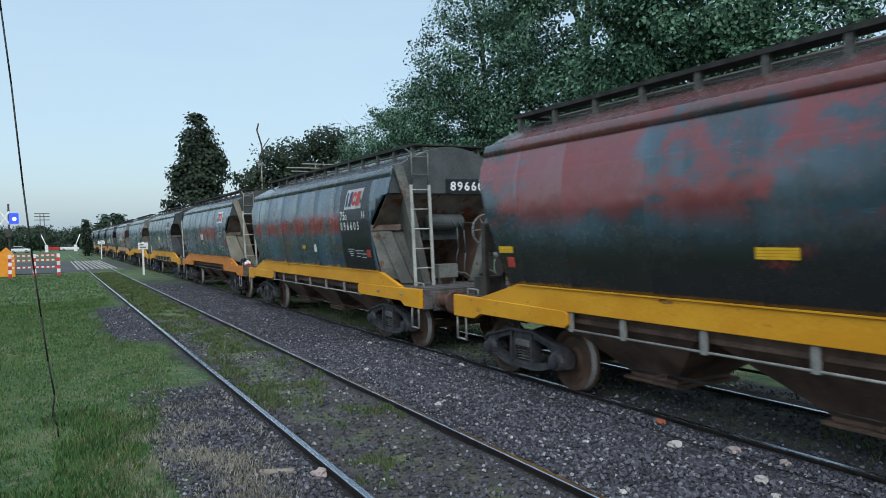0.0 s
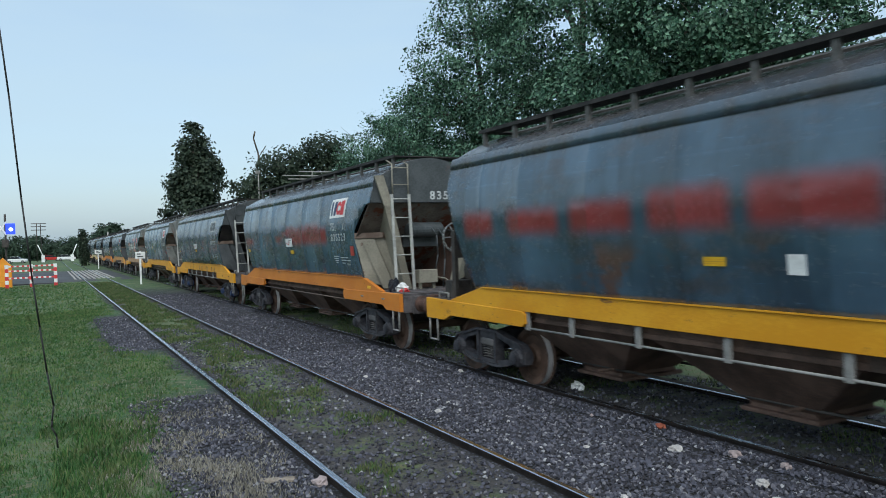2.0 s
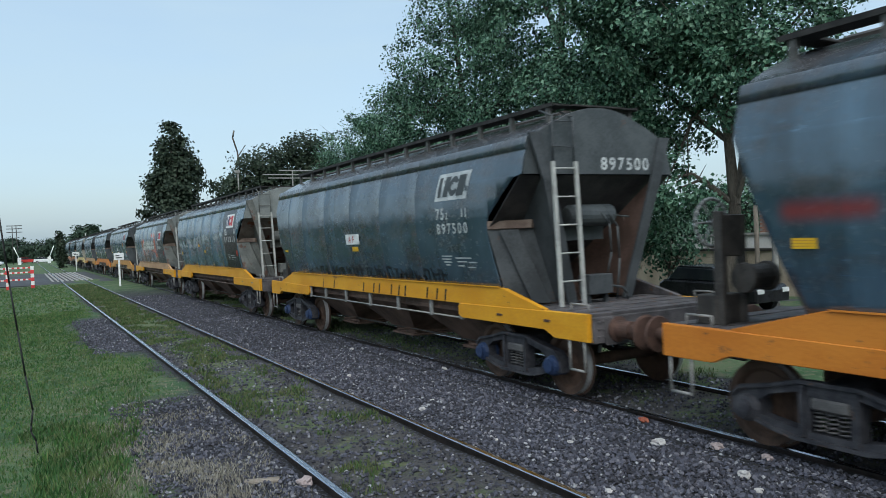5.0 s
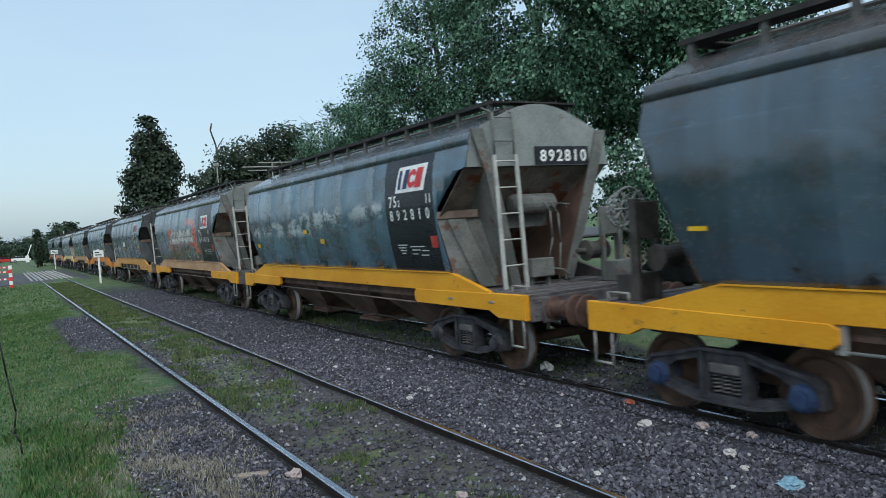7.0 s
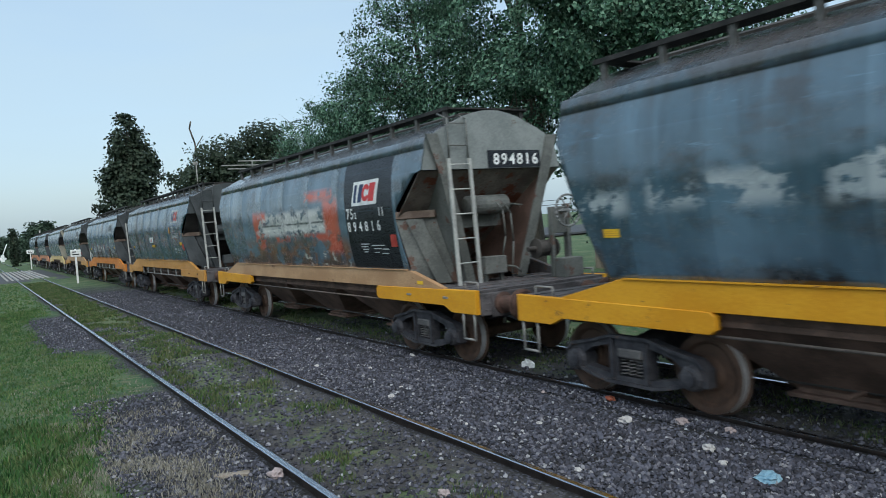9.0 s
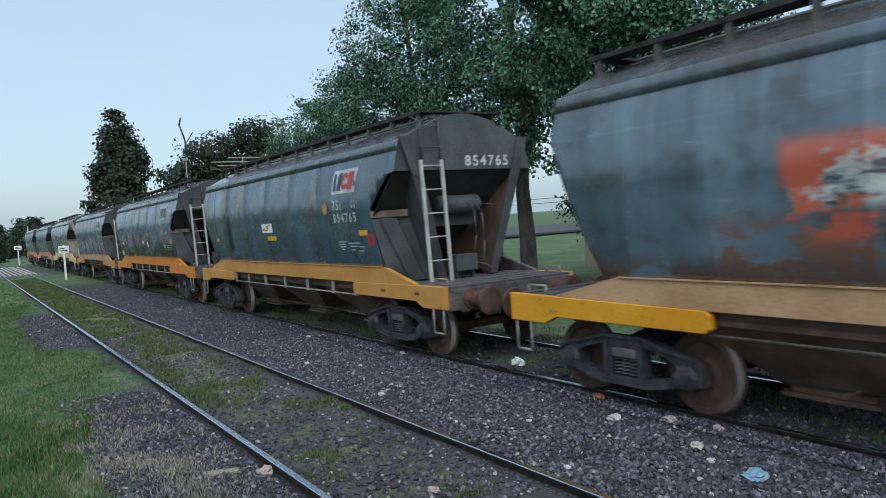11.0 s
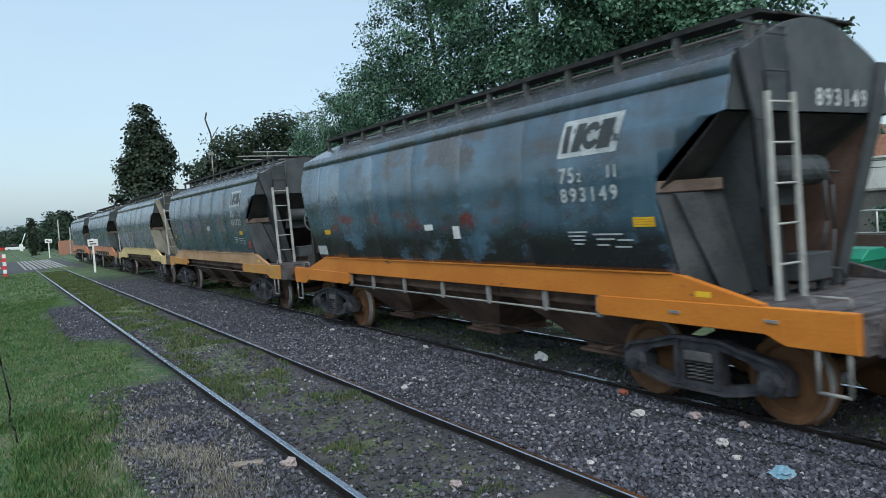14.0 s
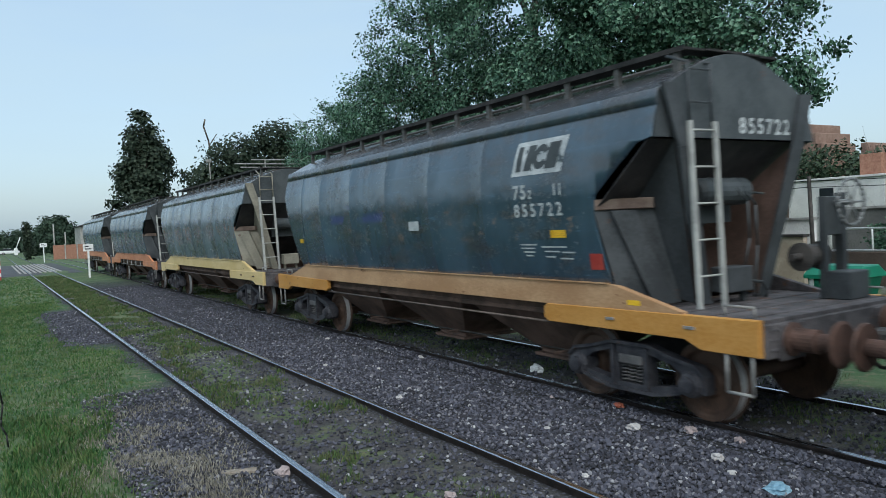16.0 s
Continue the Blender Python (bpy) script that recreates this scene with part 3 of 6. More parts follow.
# things on the end decks
def tank_mesh():
    bm = bmesh.new()
    lathe(bm, [(-0.46, 0.05), (-0.45, 0.12), (-0.4, 0.17), (0.4, 0.17), (0.45, 0.12), (0.46, 0.05)], 18, "x", (-0.05, 0.3, 2.58))
    for x in (-0.3, 0.2):
        lathe(bm, [(x - 0.02, 0.176), (x + 0.02, 0.176)], 18, "x", (0, 0.3, 2.58))
    pipe(bm, [(0.2, 0.16, 2.65), (0.32, 0.08, 2.4), (0.36, 0.1, 1.9), (0.3, 0.12, 1.27)], 0.016)
    pipe(bm, [(0.05, 0.14, 2.62), (0.14, 0.06, 2.45), (0.16, 0.06, 2.0), (0.1, 0.1, 1.66)], 0.014)
    pipe(bm, [(0.41, 0.3, 2.58), (0.55, 0.28, 2.56), (0.72, 0.24, 2.54)], 0.014)
    box(bm, -0.5, 0.4, 0.5, 0.56, 2.2, 2.5)
    return bm


def relay_box_mesh():
    bm = bmesh.new()
    box(bm, -0.36, 0.1, -0.02, 0.24, 1.38, 1.68, 0.012)
    for x in (-0.3, 0.04):
        box(bm, x - 0.03, x + 0.03, 0.06, 0.12, 1.25, 1.38)
    pipe(bm, [(0.1, 0.1, 1.5), (0.3, 0.0, 1.46), (0.45, 0.05, 1.35), (0.5, 0.1, 1.26)], 0.018)
    return bm


def brake_stand_mesh():
    bm = bmesh.new()
    y = LEN + 0.55
    box(bm, -1.08, -1.0, y - 0.06, y + 0.06, 1.25, 2.5, 0.008)
    box(bm, -1.0, -0.7, y - 0.04, y + 0.04, 2.0, 2.46, 0.01)
    box(bm, -0.72, -0.66, y - 0.05, y + 0.05, 1.25, 2.46, 0.008)
    box(bm, -1.1, -0.68, y + 0.02, y + 0.3, 1.25, 1.58, 0.012)
    return bm


def brake_cylinder_mesh():
    bm = bmesh.new()
    lathe(bm, [(0.0, 0.06), (0.01, 0.16), (0.06, 0.17), (0.07, 0.14), (0.38, 0.14), (0.39, 0.17), (0.43, 0.17), (0.44, 0.05), (0.6, 0.04)], 18, "x", (-0.85, LEN + 0.42, 1.76))
    return bm


def handwheel_mesh():
    bm = bmesh.new()
    c = Vector((-0.88, LEN + 0.78, 2.38))
    n, r = 24, 0.27
    pts = [c + Vector((r * math.cos(2 * math.pi * i / n), 0, r * math.sin(2 * math.pi * i / n))) for i in range(n + 1)]
    pipe(bm, pts, 0.02, 6)
    for i in range(6):
        a = 2 * math.pi * i / 6
        rod(bm, c, c + Vector((r * math.cos(a), 0, r * math.sin(a))), 0.013, 6)
    rod(bm, c - Vector((0, 0.2, 0)), c + Vector((0, 0.03, 0)), 0.035, 10)
    return bm


# markings, wrapped on to the side sheet of the near side
def on_side(u, z, lift=0.004):
    return (-(side_at(z) + lift), u, z)


def decal_quad(bm, u0, u1, z0, z1, skew=0.0, lift=0.004, mi=0, n=6):
    """A thin painted patch that follows the bulge; u runs to the rear, so u1 is its front edge."""
    cols = []
    for i in range(n + 1):
        z = z0 + (z1 - z0) * i / n
        k = skew * (z - z0)
        cols.append((bm.verts.new(on_side(u0 - k, z, lift)), bm.verts.new(on_side(u1 - k, z, lift))))
    for a, b in zip(cols, cols[1:]):
        bm.faces.new((a[0], a[1], b[1], b[0])).material_index = mi


def text_mesh(text, height, place, lift=0.006, spacing=1.0):
    """Letters as a mesh; place(a, b) gives the point for a along and b up, in metres."""
    cu = bpy.data.curves.new("letters", "FONT")
    cu.body, cu.size, cu.space_character, cu.offset = text, height * 1.38, spacing, 0.03 * height
    ob = bpy.data.objects.new("letters", cu)
    scene.collection.objects.link(ob)
    me = bpy.data.meshes.new_from_object(ob.evaluated_get(bpy.context.evaluated_depsgraph_get()))
    bpy.data.objects.remove(ob)
    bm = bmesh.new()
    bm.from_mesh(me)
    for v in bm.verts:
        v.co = place(v.co.x, v.co.y)
    return bm


def letters(thing, text, height, place, mat, name, advance=0.85):
    """Each character is a part of its own, set out at an even step."""
    for i, ch in enumerate(text):
        part(name, text_mesh(ch, height, lambda a, b: place(a + i * advance * height, b)), mat, thing)


SHARED = {}


def shared(name, make, mat, parent, label="", smooth=False, key=None):
    """A part whose mesh is built once and used by every wagon; its material is the wagon's own."""
    key = key or name
    if key not in SHARED:
        ob = part(name, make(), mat, parent, label, smooth)
        SHARED[key] = ob.data
        return ob
    ob = new(name, SHARED[key])
    ob.parent = parent
    if label:
        ob["label"] = label
    mat = mat[0] if isinstance(mat, (list, tuple)) else mat
    if ob.data.materials[0] is not mat:
        ob.material_slots[0].link = "OBJECT"
        ob.material_slots[0].material = mat
    return ob


WHEELS = []
SLACK = {1: 0.08, 5: -0.28, 6: 0.1}     # the couplings are not all drawn out alike


def make_bogie(thing, yc, wheel, caps):
    bogie = shared("bogie", bolster_mesh, M["bogie"], thing)
    bogie.location = (0, yc, 0)
    for s in (-1, 1):
        shared("side_frame", lambda: side_frame_mesh(s), M["bogie"], bogie, key=("frame", s))
        shared("spring_nest", lambda: springs_mesh(s), M["spring"], bogie, key=("spring", s))
        for y in (-0.9, 0.9):
            b = shared("axle_box", lambda: axle_box_mesh(s, caps), caps, bogie, key=("axle_box", s))
            b.location = (0, y, 0)
    for y in (-0.9, 0.9):
        key = "wheelset"
        if key not in SHARED:
            SHARED[key] = part("wheelset", wheelset_mesh(), [wheel, M["tyre"]], bogie).data
            w = [o for o in bogie.children if o.name.startswith("wheelset")][-1]
        else:
            w = new("wheelset", SHARED[key])
            w.parent = bogie
            w.material_slots[0].link = "OBJECT"
            w.material_slots[0].material = wheel
        w.location = (0, y, 0.45)
        WHEELS.append((w, y))


def make_wagon(k, paint, sill, end, label, slope="slope_dark", number="", plate=True, logo="", black_panel=False, reflectors=(), ladder="ladder", wheel="wheel", caps="bogie", brackets=True, brake="rear", wall="wall_dark", low=0.0, back_by=0.2, step=1.15, end_sill=None):
    thing = tagged(new("hopper_wagon"), label, "freight wagon", "wagons of the grain train")
    thing.location = (TRACK, FIRST + k * PITCH + SLACK.get(k, 0.0), 0)
    E, S = M["end_" + end], M["sill_" + sill]
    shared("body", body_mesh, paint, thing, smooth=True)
    for rear in (False, True):
        shared("end_wall", lambda: end_wall_mesh(rear), paint if rear else M[wall], thing, key=("end_wall", rear))
        shared("slope_sheet", lambda: slope_mesh(rear), M[slope], thing, key=("slope", rear))
        shared("deck", lambda: deck_mesh(rear), M["deck"], thing, key=("deck", rear))
        shared("headstock", lambda: headstock_mesh(rear), M["deck"], thing, key=("headstock", rear))
        shared("coupler", lambda: coupler_mesh(rear), M["steel_dark"], thing, key=("coupler", rear))
        for s in (-1, 1):
            if rear:
                shared("rear_post", lambda: rear_post_mesh(s), E, thing, key=("rear_post", s))
                continue
            shared("corner_panel", lambda: corner_panel_mesh(rear, s), E, thing, key=("panel", rear, s))
            shared("end_post", lambda: end_post_mesh(rear, s), E, thing, key=("post", rear, s))
            shared("gusset", lambda: gusset_mesh(rear, s), [E, M["gusset"]], thing, key=("gusset", rear, s))
            shared("end_beam", lambda: beam_mesh(rear, s), M["beam"], thing, key=("beam", rear, s))
        for s in (-1, 1):
            shared("lower_sill", lambda: wing_mesh(s, rear), S, thing, key=("wing", rear, s))
            shared("buffer", lambda: buffer_mesh(rear, s), M["buffer"], thing, key=("buffer", rear, s), smooth=False)
            shared("step", lambda: stirrup_mesh(rear, s), M["pipe"], thing, key=("stirrup", rear, s))
            shared("handrail", lambda: grab_mesh(rear, s), M["pipe"], thing, key=("grab", rear, s))
    for s in (-1, 1):
        shared("side_sill", lambda: sill_mesh(s), M["deck"] if s > 0 else M["sill_" + end_sill] if end_sill else S, thing, key=("sill", s))
        shared("roof_walkway", lambda: walkway_mesh(s), M["grating"], thing, key=("walkway", s))
        for i in range(13):
            b = shared("walkway_leg", walk_leg_mesh, M["walk_leg"], thing)
            b.location = (0.8 * s, 0.25 + i * 0.9375, 0)
        shared("side_pipe", lambda: side_pipe_mesh(s), M["pipe" if brackets else "pipe_dark"], thing, key=("pipe", s))
        if brackets:
            for y in (2.15, 3.2, 4.55, 5.9, 7.25, 8.55, 9.6):
                b = shared("pipe_bracket", pipe_bracket_mesh, M["pipe"], thing)
                b.location = (1.31 * s, y, 0)
    for y in (0.2, LEN - 0.2):
        b = shared("cross_walkway", cross_walk_mesh, M["grating"], thing)
        b.location = (0, y, 0)
    shared("roof_hatch", hatch_mesh, M["steel_dark"], thing)
    shared("ladder", lambda: ladder_mesh(True), M[ladder], thing)
    shared("upper_ladder", lambda: ladder_mesh(False), E, thing)
    shared("underframe", underframe_mesh, M["under"], thing)
    for i in range(3):
        shared("discharge_hopper", lambda: chute_mesh(i), M["hopper"], thing, key=("chute", i))
    shared("brake_rigging", brake_rigging_mesh, M["steel_dark"], thing)
    shared("air_tank", tank_mesh, M["wall_dark"] if wall == "wall_dark" else E, thing, smooth=False)
    shared("relay_box", relay_box_mesh, E, thing)
    gear = [] if not brake else [shared("brake_stand", brake_stand_mesh, M["steel_dark"] if brake == "rear" else E, thing), shared("brake_cylinder", brake_cylinder_mesh, M["steel_dark"], thing),
            shared("brake_handwheel", handwheel_mesh, M["ladder_dark"], thing)]
    if brake == "front":
        for g in gear:
            g.location, g.rotation_euler = (0, LEN, 0), (0, 0, math.pi)
    for yc in (0.77, LEN - 0.77):
        make_bogie(thing, yc, M[wheel], M[caps])
    for u in (-0.28, 0.9):
        bm = bmesh.new()
        box(bm, -1.392, -1.3755, u - 0.07, u + 0.07, 1.1, 1.135, 0.004)
        part("sill_tag", bm, M["pipe" if k % 3 else "buffer"], thing)
    if k in (2, 5, 7, 8):
        bm = bmesh.new()
        slab(bm, [(-1.366, 0.62, 1.3), (-1.366, 0.42, 1.3), (-1.366, 0.42, 1.36), (-1.366, 0.62, 1.36)], 0.002)
        part("sticker", bm, M["reflector"], thing, "bright yellow sticker")
    # painted marks
    if black_panel:
        bm = bmesh.new()
        decal_quad(bm, 2.78 + max(0.0, back_by - 0.1), 1.04, 1.56, 3.54, 0.0, 0.003, n=16)
        part("painted_panel", bm, M["black_paint"], thing, "black painted panel")
    if logo:
        bm = bmesh.new()
        z0, u0 = 2.94 + low, 2.36 + back_by
        decal_quad(bm, u0, u0 - 1.03, z0, z0 + 0.45, 0.3, 0.006)
        back = part("logo_plate", bm, M["white_paint"] if logo == "fresh" else M["worn_logo"], thing, "white slanted emblem")
        dark = M["navy_paint" if logo != "dull" else "wall_dark"]
        for a, b, k1 in ((0.09, 0.2, 0.25), (0.26, 0.42, 0.4)):
            bm = bmesh.new()
            decal_quad(bm, u0 - a, u0 - b, z0 + 0.06, z0 + 0.39, k1, 0.009)
            part("logo_stroke", bm, dark, back)
        red = M["red_paint" if logo == "fresh" else "faded_red" if logo == "scuffed" else "wall_dark"]
        bm = bmesh.new()
        arc = [0.5 + i * 0.44 for i in range(13)]
        for t0, t1 in zip(arc, arc[1:]):
            pts = [(u0 - 0.63 - r * math.cos(t), z0 + 0.225 + r * math.sin(t)) for t, r in ((t0, 0.16), (t1, 0.16), (t1, 0.07), (t0, 0.07))]
            bm.faces.new([bm.verts.new(on_side(p[0] - 0.3 * (p[1] - z0 - 0.225), p[1], 0.009)) for p in pts])
        part("logo_ring", bm, red, back)
        bm = bmesh.new()
        decal_quad(bm, u0 - 0.7, u0 - 0.93, z0 + 0.06, z0 + 0.39, 0.35, 0.0095)
        part("logo_wedge", bm, red, back)
    if number:
        white = M["white_paint"] if plate else M["dull_white"]
        side = lambda u, z: (lambda a, b: on_side(u - a, z + b, 0.008))
        h = 0.185 if black_panel else 0.175
        start, zt = (2.63 + back_by if black_panel else 2.54), (2.7 + low if black_panel else 2.63)
        letters(thing, "75", h * 1.1, side(start, zt), white, "marking")
        letters(thing, "2", h * 0.65, side(start - 1.9 * h, zt), white, "marking")
        letters(thing, "11", h * 0.85, side(1.3 + back_by if black_panel else 1.72, zt + 0.02), white, "marking", 0.75)
        letters(thing, number, h, side(start, zt - 0.24), white, "digit", step if black_panel else 1.0)
        bm = bmesh.new()
        for i, (a, b, z) in enumerate(((2.5, 2.15, 2.0), (2.5, 2.2, 1.95), (2.45, 2.2, 1.9), (2.4, 2.25, 1.85), (2.05, 1.55, 1.97), (2.0, 1.7, 1.91), (1.65, 1.4, 1.9), (2.0, 1.8, 1.84), (1.7, 1.45, 1.82))):
            decal_quad(bm, a, b, z, z + 0.02, 0, 0.007, n=1)
        part("small_print", bm, M["dull_white"], thing)
        front = lambda a, b: (-0.02 + a, 0.022, 3.26 + b)
        if plate:
            bm = bmesh.new()
            box(bm, -0.14, 1.02, 0.024, 0.029, 3.2, 3.5)
            part("number_plate", bm, M["black_paint"], thing, "black painted number panel")
        letters(thing, number, 0.19, front, white, "digit", 0.9)
    for u, z, w, h, m in reflectors:
        bm = bmesh.new()
        decal_quad(bm, u + w / 2, u - w / 2, z, z + h, 0.05, 0.01, n=2)
        ob = part("patch" if m != "reflector" else "reflector", bm, M[m], thing)
        for i in range(3 if m == "reflector" and h > 0.08 else 0):
            bm = bmesh.new()
            decal_quad(bm, u + w / 2, u - w / 2, z + h * (0.22 + 0.26 * i), z + h * (0.27 + 0.26 * i), 0.05, 0.0125, n=1)
            part("line", bm, M["sill_ochre"], ob)
        if m == "white_paint" and k == 3:
            letters(thing, "AF", 0.14, lambda a, b: on_side(u + 0.2 - a, z + 0.04 + b, 0.014), M["faded_red"], "marking", 1.5)
        elif m == "white_paint" and w > 0.5:
            for a, b, c, q in ((0.12, 0.3, 0.3, 0.5), (0.3, 0.55, 0.22, 0.34), (0.5, 0.62, 0.4, 0.75), (0.55, 0.85, 0.72, 0.78)):
                bm = bmesh.new()
                decal_quad(bm, u + w / 2 - a * w, u + w / 2 - b * w, z + c * h, z + q * h, 0.05, 0.013, n=1)
                part("mark", bm, M["faded_red" if c < 0.6 else "steel_dark"], ob)
    if k == 3:
        # scrawled black writing that cannot be read
        rng, u = random.Random(8), 8.6
        while u > 2.6:
            h, w = rng.uniform(0.16, 0.27), rng.uniform(0.14, 0.24)
            bm = bmesh.new()
            decal_quad(bm, u, u - 0.045, 1.56, 1.56 + h, rng.uniform(-0.4, 0.4), 0.01, n=2)
            if rng.random() < 0.75:
                decal_quad(bm, u - w * 0.7, u - w * 0.7 - 0.045, 1.56, 1.56 + h * rng.uniform(0.6, 1), rng.uniform(-0.5, 0.5), 0.0104, n=2)
            z = 1.56 + h * rng.choice((0.0, 0.45, 0.85))
            decal_quad(bm, u, u - w * 0.72, z, z + 0.04, 0, 0.011, n=1)
            part("scrawl", bm, M["black_paint"], thing, "black scrawl")
            if rng.random() < 0.55:
                bm = bmesh.new()
                slab(bm, [(-1.366, u, 1.24), (-1.366, u - 0.05, 1.24), (-1.366, u - 0.1, 1.44), (-1.366, u - 0.05, 1.44)], 0.002)
                part("scrawl", bm, M["black_paint"], thing, "black scrawl")
            u -= w + rng.uniform(0.05, 0.2)
    if k == 6:
        bm = bmesh.new()
        bm.faces.new([bm.verts.new(on_side(2.89 + 0.12 * math.cos(a * 0.3927), 2.68 + 0.12 * math.sin(a * 0.3927), 0.012)) for a in range(16)])
        part("disc", bm, M["sill_ochre"], thing, "round ochre paint disc")
    return thing


def cross_walk_mesh():
    bm = bmesh.new()
    box(bm, -0.5, 0.5, -0.14, 0.14, 4.206, 4.23)
    return bm

# ---------------------------------------------------------------- ground
def ground_height(x, y):
    z = -0.095
    if 6.3 < x < 9.4:
        z += 0.03
    if x < 1.4:
        z -= 0.08 * min(1, (1.4 - x) / 1.5)
    if x > 10:
        z -= 0.37 * min(1, (x - 10) / 6)
    if 1.0 < x < 10 and y < 55:
        z += 0.025 * math.exp(-((x - 5.4) / 0.9) ** 2)
    if abs(y) < 70 and abs(x) < 40:
        z += 0.035 * noise.noise((x * 0.6, y * 0.6, 0)) + 0.012 * noise.noise((x * 2.5, y * 2.5, 3))
    return z


def axis_steps(inner0, inner1, step, outer):
    a = list(np.arange(inner0, inner1 + 1e-6, step))
    lo, hi, d = inner0, inner1, step
    while hi < outer:
        d *= 1.35
        lo, hi = lo - d, hi + d
        a = [lo] + a + [hi]
    return a


def ground_material():
    m, nt, b = material("ground_cover", 0.95)
    v = coords(nt)
    sep = nt.nodes.new("ShaderNodeSeparateXYZ")
    nt.links.new(v, sep.inputs[0])
    x, y = sep.outputs[0], sep.outputs[1]
    big, mid, fine = noise_tex(nt, v, 0.35, 4), noise_tex(nt, v, 2.2, 5, 0.65), noise_tex(nt, v, 28, 4, 0.7)
    xw = mathn(nt, "ADD", x, mathn(nt, "MULTIPLY", mathn(nt, "SUBTRACT", mid, 0.5), 1.1))
    xw = mathn(nt, "ADD", xw, mathn(nt, "MULTIPLY", mathn(nt, "SUBTRACT", big, 0.5), 1.6))
    grass = mix(nt, ramp(nt, mid, 0.35, 0.65), (0.024, 0.066, 0.02), (0.045, 0.105, 0.032))
    grass = mix(nt, ramp(nt, big, 0.45, 0.65), grass, (0.1, 0.135, 0.06))
    grass = mix(nt, ramp(nt, noise_tex(nt, v, 6.0, 7, 0.7), 0.5, 0.62), grass, (0.13, 0.125, 0.07))
    grass = mix(nt, ramp(nt, fine, 0.55, 0.75), grass, (0.03, 0.06, 0.022))
    vor = node(nt, "ShaderNodeTexVoronoi", Scale=26.0)
    nt.links.new(v, vor.inputs["Vector"])
    stone = mix(nt, ramp(nt, vor.outputs["Color"], 0.1, 0.9), (0.019, 0.019, 0.027), (0.096, 0.098, 0.13))
    stone = mix(nt, ramp(nt, vor.outputs["Distance"], 0.28, 0.55), stone, (0.01, 0.0095, 0.0095))
    dirt = mix(nt, ramp(nt, mid, 0.3, 0.7), (0.034, 0.031, 0.032), (0.078, 0.072, 0.068))
    dirt = mix(nt, ramp(nt, fine, 0.5, 0.7), dirt, stone)
    # ballast strip between the tracks and beside the near rail
    strip = mathn(nt, "MULTIPLY", ramp(nt, xw, 0.9, 1.5), ramp(nt, xw, 9.4, 10.0, 1.0, 0.0))
    near = ramp(nt, mathn(nt, "ADD", y, mathn(nt, "MULTIPLY", big, 14.0)), 46, 58, 1.0, 0.0)
    strip = mathn(nt, "MULTIPLY", strip, near)
    # turf that reaches the near rail in two places
    beside = ramp(nt, xw, 2.15, 2.5)
    turf = mathn(nt, "MAXIMUM", mathn(nt, "MULTIPLY", ramp(nt, y, 11.5, 13.5), ramp(nt, y, 17.5, 19.5, 1.0, 0.0)), ramp(nt, y, 28, 31))
    strip = mathn(nt, "MULTIPLY", strip, mathn(nt, "SUBTRACT", 1.0, mathn(nt, "MULTIPLY", turf, mathn(nt, "SUBTRACT", 1.0, beside))))
    col = mix(nt, strip, grass, stone)
    # earth with thin grass inside each pair of rails
    inside = mathn(nt, "MULTIPLY", ramp(nt, x, 2.55, 2.75), ramp(nt, x, 4.0, 4.25, 1.0, 0.0))
    inside2 = mathn(nt, "MULTIPLY", ramp(nt, x, 6.75, 6.95), ramp(nt, xw, 9.0, 9.6, 1.0, 0.0))
    both = mathn(nt, "MAXIMUM", inside, inside2)
    centre = mathn(nt, "MAXIMUM", mathn(nt, "MULTIPLY", ramp(nt, x, 2.7, 3.05), ramp(nt, x, 3.6, 4.0, 1.0, 0.0)), ramp(nt, x, 7.0, 7.4))
    cover = mathn(nt, "ADD", noise_tex(nt, v, 1.3, 7, 0.72), ramp(nt, y, 5, 18, -0.06, 0.08))
    weeds = mix(nt, mathn(nt, "MULTIPLY", ramp(nt, cover, 0.42, 0.56), centre), dirt, mix(nt, 0.45, grass, (0.085, 0.095, 0.04)))
    col = mix(nt, mathn(nt, "MULTIPLY", both, strip), col, weeds)
    nt.links.new(col, b.inputs["Base Color"])
    h = mathn(nt, "ADD", fine, mathn(nt, "MULTIPLY", vor.outputs["Distance"], -0.5))
    bump(nt, b, h, 0.7, 0.04)
    return m


def make_ground():
    xs, ys = axis_steps(-14, 26, 0.4, 1600), axis_steps(-6, 46, 0.4, 1600)
    verts = [(x, y, ground_height(x, y)) for y in ys for x in xs]
    n = len(xs)
    faces = [(j * n + i, j * n + i + 1, (j + 1) * n + i + 1, (j + 1) * n + i) for j in range(len(ys) - 1) for i in range(n - 1)]
    me = bpy.data.meshes.new("ground")
    me.from_pydata(verts, [], faces)
    me.materials.append(ground_material())
    for p in me.polygons:
        p.use_smooth = True
    return tagged(new("ground", me), "mown grass and grey ballast beside the tracks", "ground", kind="structure")


